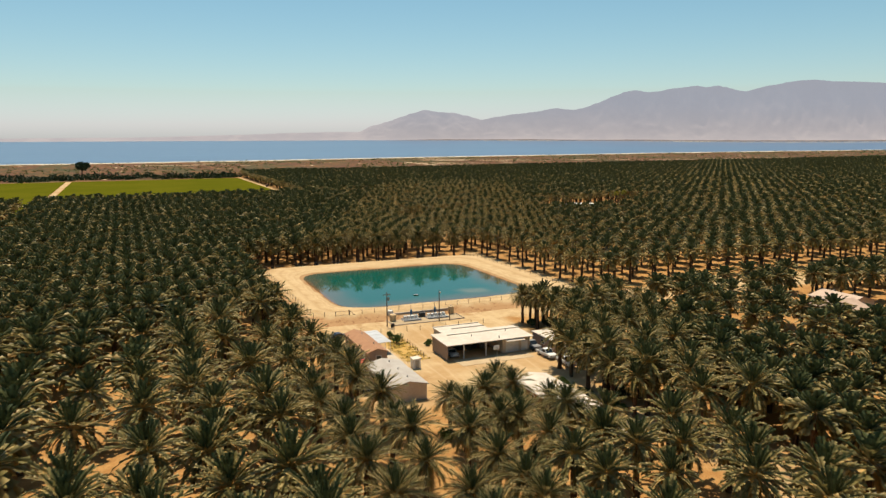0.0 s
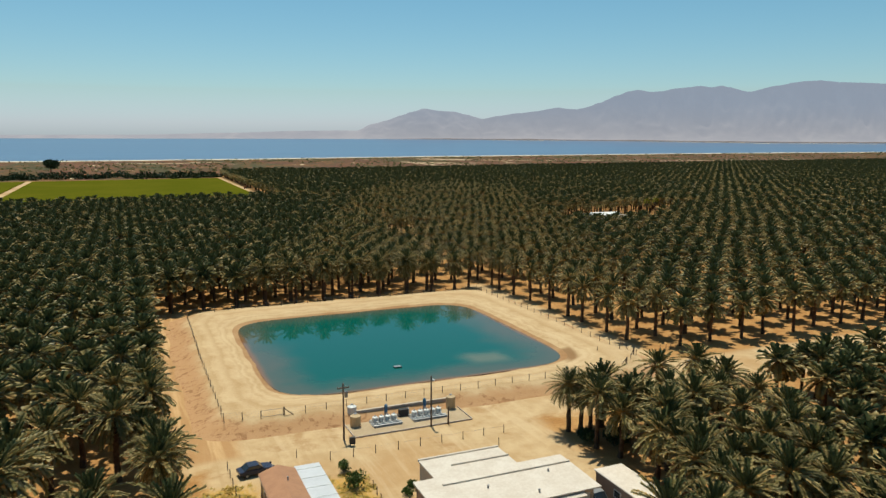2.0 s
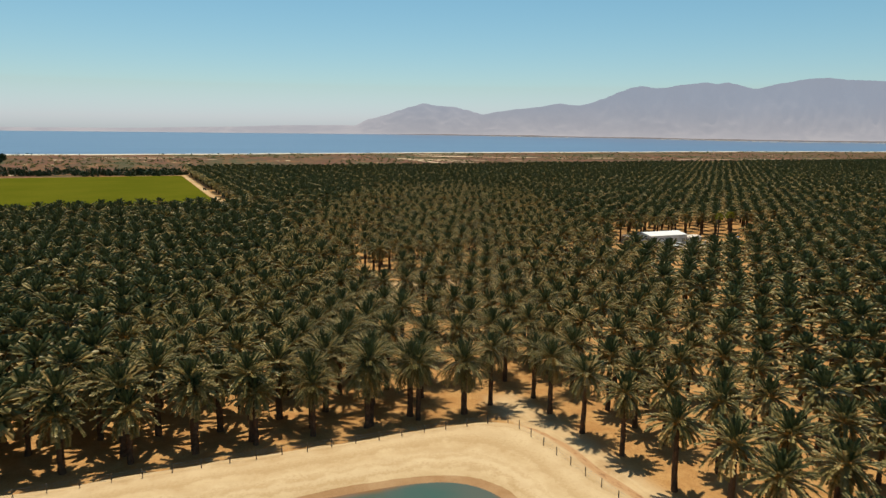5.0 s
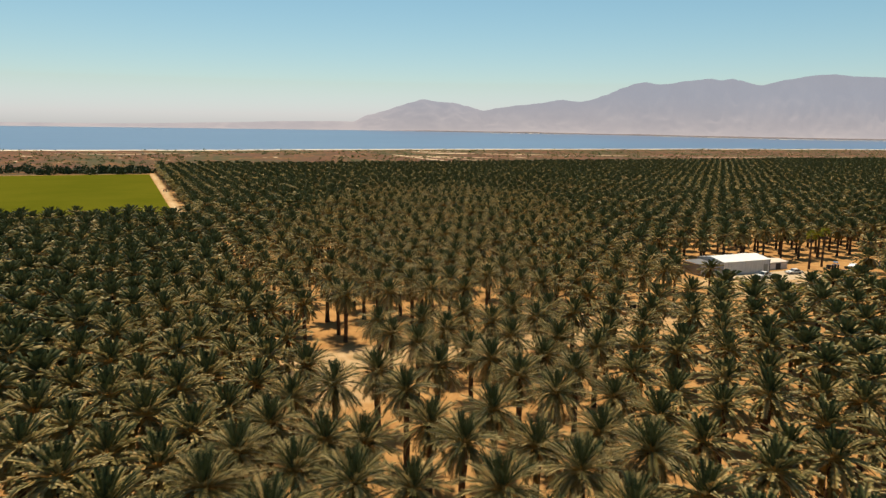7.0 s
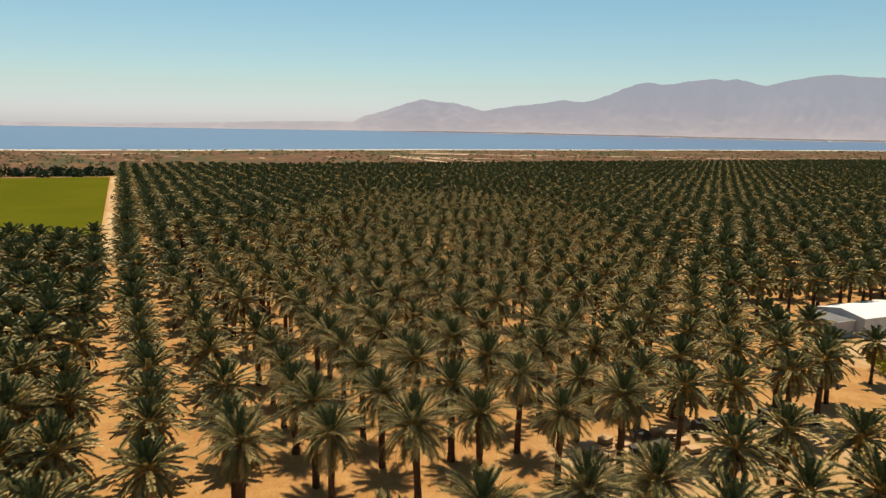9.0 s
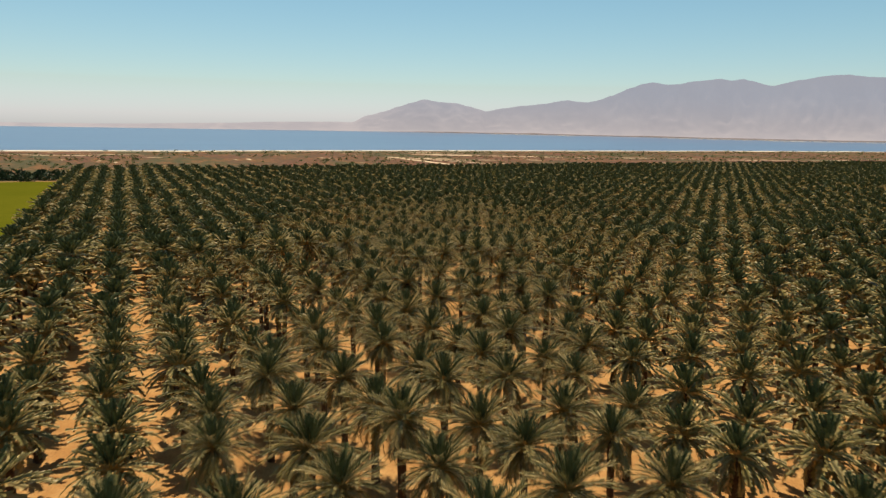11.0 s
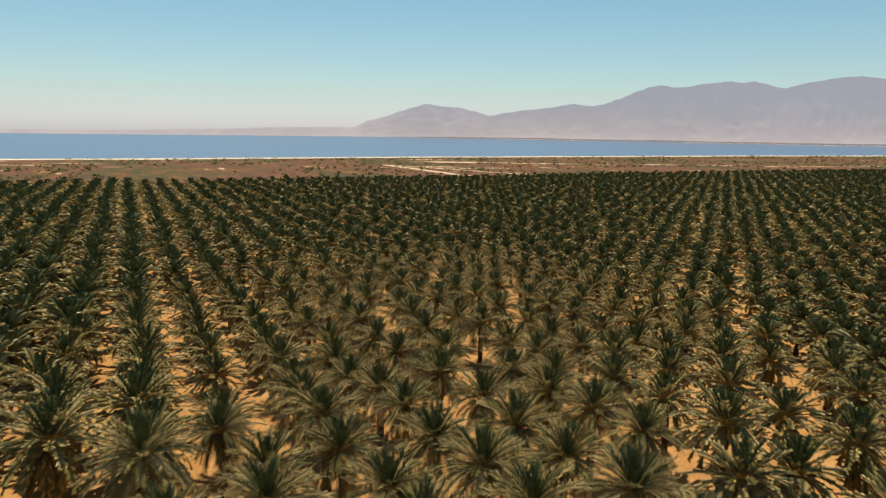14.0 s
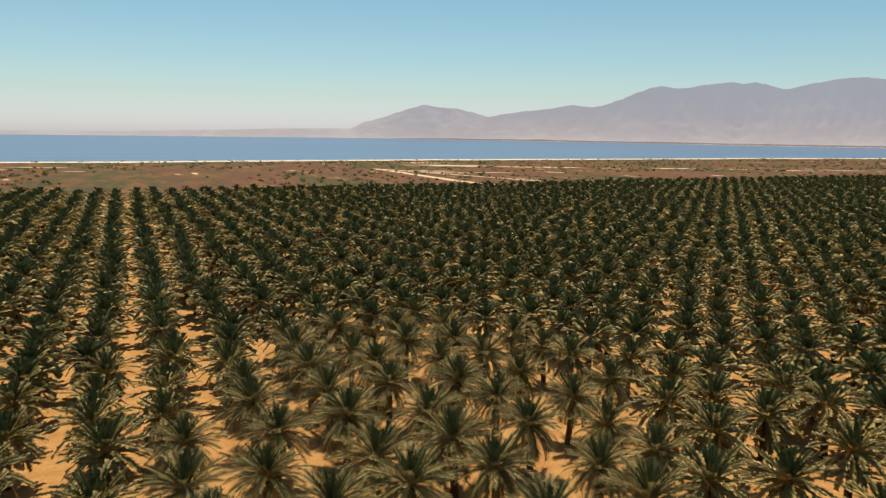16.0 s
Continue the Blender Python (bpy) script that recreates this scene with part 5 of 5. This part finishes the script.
def build_shed():
    s = thing("carport_shed", "long cream shed with white flat roof, open carport and garage", "shed")
    W = 0.18
    x0, x1, y0, y1, top = 58.9, 78.0, 135.2, 143.2, 3.1
    # the back wall's dark colour imitates the deep shade inside the carport
    part("back_wall", box(fresh(), x0, x1, y1 - W, y1, 0, top), WOOD, s, "back wall coloured dark for the carport's shade")
    part("left_wall", box(fresh(), x0, x0 + W, y0 + 0.1, y1 - W, 0, top), TAN_WALL, s)
    part("right_wall", box(fresh(), x1 - W, x1, y0 + 0.6, y1 - W, 0, top), CREAM_WALL, s)
    part("partition", box(fresh(), 71.6, 71.6 + W, y0 + 0.6, y1 - W, 0, top), CREAM_WALL, s)
    part("garage_front", box(fresh(), 71.6, 72.3, y0 + 0.42, y0 + 0.6, 0, top), CREAM_WALL, s)
    part("garage_front", box(fresh(), 75.4, 76.0, y0 + 0.42, y0 + 0.6, 0, top), CREAM_WALL, s)
    part("garage_front", box(fresh(), 77.6, 78.0, y0 + 0.42, y0 + 0.6, 0, top), CREAM_WALL, s)
    part("lintel", box(fresh(), 72.3, 75.4, y0 + 0.42, y0 + 0.6, 2.35, top), CREAM_WALL, s)
    part("lintel", box(fresh(), 76.0, 77.6, y0 + 0.42, y0 + 0.6, 2.2, top), CREAM_WALL, s)
    d = part("garage_door", box(fresh(), 72.3, 75.4, y0 + 0.5, y0 + 0.56, 0.0, 2.35), WHITE, s, "white sectional garage door")
    for k in range(4):
        part("door_panel", box(fresh(), 72.4, 75.3, y0 + 0.47, y0 + 0.497, 0.06 + 0.57 * k, 0.57 * (k + 1), 0.01), WHITE, d)
    part("side_door", box(fresh(), 76.0, 77.6, y0 + 0.5, y0 + 0.56, 0.0, 2.2), WHITE, s)
    for x in (62.6, 67.6):
        part("post", box(fresh(), x - 0.1, x + 0.1, y0 + 0.1, y0 + 0.3, 0, top - 0.26), WHITE, s)
    part("beam", box(fresh(), x0 + W, 71.6, y0 + 0.1, y0 + 0.3, top - 0.25, top - 0.003), CREAM_WALL, s)
    # main roof sheet, tilted a little to the front, with ribs and a raised back part
    part("roof", prism(fresh(), [(134.5, 3.12), (143.4, 3.32), (143.4, 3.5), (134.5, 3.28)], "x", 58.5, 78.3), WHITE_ROOF, s)
    part("garage_awning", prism(fresh(), [(133.9, 2.75), (135.6, 2.95), (135.6, 3.07), (133.9, 2.86)], "x", 71.8, 76.0), WHITE_ROOF, s)
    part("parapet", box(fresh(), 61.4, 78.3, 141.2, 141.5, 3.46, 3.62, 0.02), WHITE_ROOF, s)
    part("rear_roof", box(fresh(), 61.2, 72.2, 143.42, 148.8, 3.25, 3.45, 0.03), WHITE_ROOF, s)
    part("rear_parapet", box(fresh(), 61.2, 72.2, 148.5, 148.8, 3.455, 3.6, 0.02), WHITE_ROOF, s)
    part("rear_parapet", box(fresh(), 64.4, 72.2, 145.7, 145.95, 3.455, 3.62, 0.02), WHITE_ROOF, s)
    part("rear_wall", box(fresh(), 61.4, 72.0, 148.4, 148.6, 0, 3.245), CREAM_WALL, s)
    part("rear_wall", box(fresh(), 61.4, 61.6, 143.25, 148.4, 0, 3.245), CREAM_WALL, s)
    part("rear_wall", box(fresh(), 71.8, 72.0, 143.25, 148.4, 0, 3.245), CREAM_WALL, s)
    for x, y in ((70.9, 135.9), (66, 139), (74.5, 140)):
        part("roof_vent", tube(fresh(), (x, y, 3.2), (x, y, 3.75), 0.12, n=8), GREYMETAL, s)
    rng = random.Random(8)
    for k in range(7):
        x = 63.3 + 1.15 * k + rng.uniform(-0.2, 0.2)
        c = thing("storage_crate", "dark stacked crate stored inside the carport", "crate", pose(x, 141.3 + rng.uniform(-0.6, 0.4), 0, 0, 0, rng.uniform(-15, 15)), "crates in the carport")
        part("crate_body", box(fresh(), -0.45, 0.45, -0.4, 0.4, 0, rng.uniform(0.6, 1.4), 0.03), rng.choice((DARK, WOOD, GREYMETAL)), c)
    structure("driveway", box(fresh(), 60.2, 76.4, 130.6, 135.0, 0, 0.05), DUSTY, "pale concrete apron in front of the carport", "driveway")
    h = thing("basketball_hoop", "basketball hoop on a steel pole over the apron", "basketball hoop", pose(67.35, 129.9, 0))
    part("pole", tube(fresh(), (0, 0, 0), (0, 0, 3.1), 0.07, n=8), GREYMETAL, h)
    part("backboard", box(fresh(), -0.65, 0.65, 0.25, 0.3, 2.7, 3.6, 0.01), WHITE, h)
    part("arm", tube(fresh(), (0, 0, 3.0), (0, 0.25, 3.1), 0.05, n=6), GREYMETAL, h)
    bm = fresh()
    for k in range(12):
        a, b = 2 * math.pi * k / 12, 2 * math.pi * (k + 1) / 12
        tube(bm, (0.23 * math.cos(a), 0.55 + 0.23 * math.sin(a), 2.95), (0.23 * math.cos(b), 0.55 + 0.23 * math.sin(b), 2.95), 0.015, n=4)
    part("rim", bm, ORANGE, h)
    part("base", box(fresh(), -0.5, 0.5, -0.6, 0.3, 0, 0.18, 0.04), DARK, h)
    # long white-roofed packing shed and a worn shelter near the front palms
    g = gable(61.8, 68.3, 92.8, 112.8, 2.7, 3.3, worn("brown_plank_wall", (0.24, 0.15, 0.085), (0.19, 0.115, 0.065), 0.85), WHITE_ROOF, "packing_shed", "long brown packing shed with a white gable roof", over=0.3)
    part("door", box(fresh(), 64.0, 66.2, 92.73, 92.79, 0, 2.2, 0.01), DARK, g)
    for y in (95.5, 100.5, 105.5, 110.0):
        window(g, y, y + 1.1, 61.8, 1.2, 2.0, -1, "x")
    x0, x1, y0, y1, z = 63.2, 68.0, 81.4, 86.8, 2.7
    c = thing("canopy", "open shelter with a pale worn sheet roof", "canopy")
    cy = (y0 + y1) / 2
    part("canopy_sheet", prism(fresh(), [(y0, z), (cy, z + 0.4), (y1, z), (y1, z + 0.06), (cy, z + 0.47), (y0, z + 0.06)], "x", x0, x1), WHITE_ROOF, c)
    for x in (x0 + 0.15, (x0 + x1) / 2, x1 - 0.15):
        for y in (y0 + 0.15, y1 - 0.15):
            part("post", tube(fresh(), (x, y, 0), (x, y, z + 0.01), 0.06, n=6), GREYMETAL, c)
    for x, y, mat, lab in ((64.4, 83.0, DARK, "dark oil drum under the shelter"), (66.0, 82.4, ORANGE, "orange steel drum under the shelter"), (67.3, 83.4, BLUE, "blue plastic drum under the shelter"), (69.8, 81.0, RED, "red steel drum beside the shelter"), (65.2, 84.9, DARK, "dark drum at the back of the shelter")):
        d = thing("drum", lab, "drum", pose(x, y, 0))
        part("drum_body", tube(fresh(), (0, 0, 0), (0, 0, 0.9), 0.3, n=14), mat, d)
        part("rim", tube(fresh(), (0, 0, 0.9), (0, 0, 0.93), 0.31, n=14), GREYMETAL, d)
    # steel shed among the eastern palms
    m = gable(246.3, 262.9, 381.2, 391.4, 3.55, 4.45, STEEL_WALL, worn("white_steel_roof", (0.74, 0.73, 0.71), (0.66, 0.64, 0.61), 0.5), "steel_shed", "pale steel farm shed with a white gable roof", "x", 0.12)
    for k in range(16):
        part("cladding_rib", box(fresh(), 246.9 + k, 246.96 + k, 381.15, 381.19, 0.05, 3.45), STEEL_WALL, m)
    part("roll_door", box(fresh(), 260.7, 262.2, 381.14, 381.19, 0.0, 2.3), GREYMETAL, m)
    part("corner_trim", box(fresh(), 246.25, 246.4, 381.12, 381.2, 0, 3.5), WHITE, m)
    part("corner_trim", box(fresh(), 262.78, 262.94, 381.12, 381.2, 0, 3.5), DARK, m)
    a = thing("shade_annex", "grey shade-cloth annex beside the steel shed", "lean-to")
    part("annex_roof", prism(fresh(), [(383, 3.0), (390.4, 3.2), (390.4, 3.26), (383, 3.06)], "x", 240, 246.15), worn("grey_shade_cloth", (0.16, 0.16, 0.165), (0.12, 0.12, 0.125), 0.9), a)
    part("annex_wall", box(fresh(), 240.2, 246.1, 383.05, 383.1, 0, 2.98), worn("pale_shade_cloth", (0.42, 0.42, 0.44), (0.36, 0.36, 0.38), 0.9), a)
    part("annex_wall", box(fresh(), 240.1, 240.18, 383.2, 390.2, 0, 2.98), GREYMETAL, a)
    for x in (240.15, 243.1, 246):
        for y in (383, 390.3):
            part("post", tube(fresh(), (x, y - 0.06, 0), (x, y - 0.06, 3.0), 0.05, n=6), WHITE, a)
    part("front_rail", box(fresh(), 240, 246.2, 382.86, 382.95, 2.96, 3.08), WHITE, a)
    b = gable(264.3, 272.1, 383.5, 389.4, 2.0, 2.4, STEEL_WALL, WHITE_ROOF, "small_outbuilding", "low white-roofed outbuilding by the steel shed", "x", 0.15)
    part("door", box(fresh(), 267.7, 269.5, 383.43, 383.49, 0, 1.8), DARK, b)
    w = thing("yard_wall", "low cream block wall round the shed yard", "wall")
    for x0, x1, y0, y1 in ((240.6, 244.8, 369.7, 369.95), (244.6, 244.85, 362.2, 369.7), (244.85, 262.6, 362, 362.25)):
        part("wall_panel", box(fresh(), x0, x1, y0, y1, 0, 1.3, 0.02), CREAM_WALL, w)
    structure("shed_apron", box(fresh(), 245.2, 273, 370.7, 381, 0, 0.05), DUSTY, "pale concrete yard before the steel shed", "concrete yard")
    # dark implements and pallets past the outbuilding
    rng = random.Random(12)
    for k in range(14):
        x, y = 276.6 + rng.uniform(0, 26), 369.7 + rng.uniform(0, 12)
        c = thing("pallet_stack", "dark weathered stack of wooden pallets in the yard", "pallets", pose(x, y, 0, 0, 0, rng.uniform(-40, 40)), "pallet stacks")
        for q in range(rng.randint(3, 7)):
            part("pallet", box(box(fresh(), -0.6, 0.6, -0.5, 0.5, 0.15 * q + 0.09, 0.15 * q + 0.145), -0.5, 0.5, -0.4, 0.4, 0.15 * q, 0.15 * q + 0.085), rng.choice((WOOD, DARK, WOOD)), c)
    # packing gear in the shade of the palms
    rng = random.Random(31)
    for k in range(34):
        x, y = 173 + 3.6 * (k % 9) + rng.uniform(-0.7, 0.7), 354.7 + 1.75 * (k // 9) + rng.uniform(-0.4, 0.4)
        if any(math.hypot(x - 126.6 - 7.76 * a, y - row) < 1.3 for a in range(4, 12) for row in EAST_ROWS):
            continue
        tall = rng.random() < 0.2
        c = thing("harvest_bin", "tall dark stack of harvest bins under the palms" if tall else "tan wooden harvest bin lying under the palms", "bin", pose(x, y, 0, 0, 0, rng.uniform(-25, 25)), "harvest bins")
        hgt = 1.7 if tall else rng.uniform(0.45, 0.8)
        part("bin_body", box(fresh(), -0.75, 0.75, -0.6, 0.6, 0.12, hgt, 0.03), DARK if tall else CRATE, c)
        part("bin_lid", box(fresh(), -0.78, 0.78, -0.63, 0.63, hgt + 0.003, hgt + 0.05, 0.01), DARK if tall else CRATE, c)
        for dx in (-0.55, 0, 0.55):
            part("runner", box(fresh(), dx - 0.06, dx + 0.06, -0.6, 0.6, 0, 0.117), WOOD, c)


# ---- shrubs, weeds and litter about the yard ----
def shrub(x, y, r, h, label, mat, seed, leaves=420, size=0.14):
    rng = random.Random(seed)
    s = thing("shrub", label, "shrub", pose(x, y, 0))
    bm = fresh()
    for k in range(5):
        a = k * 1.26
        tube(bm, (0, 0, 0), (r * 0.5 * math.cos(a), r * 0.5 * math.sin(a), h * 0.6), 0.05, 0.02, 5)
    part("stem", bm, WOOD, s)
    cl = [((r * 0.5 * math.cos(k * 1.1) * rng.random(), r * 0.5 * math.sin(k * 1.7), h * rng.uniform(0.4, 0.72)), (r * 0.62, r * 0.62, h * 0.34)) for k in range(7)]
    V, F = leaf_cloud(rng, cl, leaves, size)
    V[:, 2] = np.maximum(V[:, 2], 0.03)
    ob = new("foliage", mesh_from("shrub_foliage", V, F, np.zeros(len(F)), (mat,)))
    ob.parent = s
    return s


def build_shrubs():
    shrub(53.9, 156.4, 0.95, 1.6, "small round dark green shrub in the yard", BUSH, 1)
    shrub(53.9, 151.5, 1.45, 2.2, "round green shrub in the weedy lawn", BUSH, 2, 700)
    shrub(60.4, 148.8, 0.9, 0.9, "low green shrub beside the shed", BUSH, 3, 300)
    shrub(73.6, 152.6, 0.9, 1.0, "low yellow-green shrub behind the shed", WEED, 4, 300)
    shrub(59.2, 147.2, 0.8, 0.8, "low dusty green shrub by the shed wall", BUSH, 5, 260)
    shrub(91.0, 149.5, 2.2, 2.6, "dense dark shrub under the palms", DARKTREE, 6, 900, 0.2)
    shrub(88.4, 152.5, 1.8, 2.0, "dark shaded shrub at the edge of the palms", DARKTREE, 7, 700, 0.2)
    shrub(231.6, 366.2, 3.2, 3.2, "large yellow-green shrub by the yard wall", worn_leaf, 8, 1200, 0.22)
    shrub(239.1, 363.7, 3.4, 2.8, "spreading yellow-green shrub before the wall", worn_leaf, 9, 1200, 0.22)
    shrub(248.6, 359.7, 3.4, 1.8, "low spreading yellow-green shrub before the yard wall", worn_leaf, 21, 1200, 0.22)
    shrub(243.6, 358.7, 3.0, 2.0, "low yellow-green shrub by the yard wall", worn_leaf, 22, 1000, 0.22)
    for k in range(6):
        shrub(267.1 + 2.6 * k, 365.2 + 0.8 * (k % 3), 2.2, 2.6, "bushy olive-green shrub at the edge of the yard", BUSH, 30 + k, 700, 0.22)
    for k, (x, y, r) in enumerate(((43.0, 99.0, 1.6), (46.8, 96.2, 1.9), (53.2, 96.4, 1.5), (52.8, 88.4, 1.8), (47.4, 104.6, 1.3), (58.6, 103.6, 1.4), (71.2, 112.2, 1.5), (72.0, 106.0, 1.7), (73.4, 98.6, 1.5), (78.4, 103.4, 2.0), (80.2, 109.4, 1.9))):
        shrub(x, y, r, r * 1.05, "dark green shrub in the shade under palms", DARKTREE if k % 2 else BUSH, 50 + k, 520, 0.19)
    shrub(96.0, 96.0, 2.2, 2.2, "bushy green shrub under old palms", BUSH, 10, 700, 0.2)
    shrub(90.0, 88.0, 1.9, 1.9, "bushy olive shrub under old palms", BUSH, 12, 700, 0.2)
    # weeds: dry yellow tufts
    rng = random.Random(77)
    for area, count, mat, lab in (((36.6, 42.2, 139, 158), 2000, WEED, "dry yellow weeds beside the mobile home"), ((51.0, 56.5, 137.5, 156), 1600, WEED, "dry golden weeds in the small lawn")):
        V, F = [], []
        for _ in range(count):
            x, y = rng.uniform(area[0], area[1]), rng.uniform(area[2], area[3])
            if noise.noise((x * 0.5, y * 0.5, count)) < -0.05 or (42.4 < x < 51 and y > 137) or (40.3 < x < 42.8 and 140.3 < y < 146):
                continue
            a, l, s = rng.uniform(0, 6.28), rng.uniform(0.05, 0.2), rng.uniform(0.12, 0.28)
            i = len(V)
            V += [(x + s * math.cos(a), y + s * math.sin(a), 0.01), (x - s * math.cos(a), y - s * math.sin(a), 0.01), (x + rng.uniform(-0.45, 0.45), y + rng.uniform(-0.45, 0.45), l)]
            F.append((i, i + 1, i + 2))
        ob = new("weeds", mesh_from("weeds", np.array(V), np.array(F), np.zeros(len(F)), (mat,)))
        tagged(ob, lab, "weeds", kind="stuff")


def fan_palm(x, y, h, seed):
    """A tall fan palm: slim trunk, round crown of fans and a brown skirt."""
    rng = random.Random(seed)
    p = thing("fan_palm", "tall slim fan palm with a yellow-green round crown", "palm tree", pose(x, y, 0), "fan palms by the steel shed")
    part("trunk", tube(tube(fresh(), (0, 0, 0), (0.1, 0, h * 0.5), 0.34, 0.26, 9), (0.1, 0, h * 0.5), (0.15, 0, h), 0.26, 0.2, 9), BARK, p)
    for name, lo, hi, mat, count in (("crown", -35, 85, worn_leaf, 60), ("skirt", -85, -40, WOOD, 18)):
        V, F = [], []
        for i in range(count):
            a, e = i * 2.4, radians(rng.uniform(lo, hi))
            d = Vector((math.cos(a) * math.cos(e), math.sin(a) * math.cos(e), math.sin(e)))
            s = Vector((-math.sin(a), math.cos(a), 0))
            o = Vector((0.15, 0, h - (0.2 if name == "skirt" else 0)))
            c = o + d * rng.uniform(0.7, 1.3)
            up = d.cross(s)
            for k in range(7):
                f0, f1 = -1.2 + 0.34 * k, -1.2 + 0.34 * (k + 1)
                t = c + (d * math.cos((f0 + f1) / 2) + s * math.sin((f0 + f1) / 2)) * 0.85 - up * 0.1 - Vector((0, 0, 0.2))
                i0 = len(V)
                V += [c, c + (d * math.cos(f0) + s * math.sin(f0)) * 0.5, t]
                F.append((i0, i0 + 1, i0 + 2))
        ob = new(name, mesh_from("fan_" + name, np.array([tuple(v) for v in V]), np.array(F), np.zeros(len(F)), (mat,)))
        ob.parent = p


worn_leaf = leaf_material("yellow_green_leaves", (0.20, 0.20, 0.02), (0.25, 0.23, 0.025), (0.30, 0.26, 0.03), (0.34, 0.26, 0.06))
fan_palm(277.4, 380.7, 9.6, 1)
fan_palm(284.2, 382.2, 9.9, 2)
build_fences()
build_poles()
build_pumps()
build_vehicles()
build_homes()
build_shed()
build_shrubs()
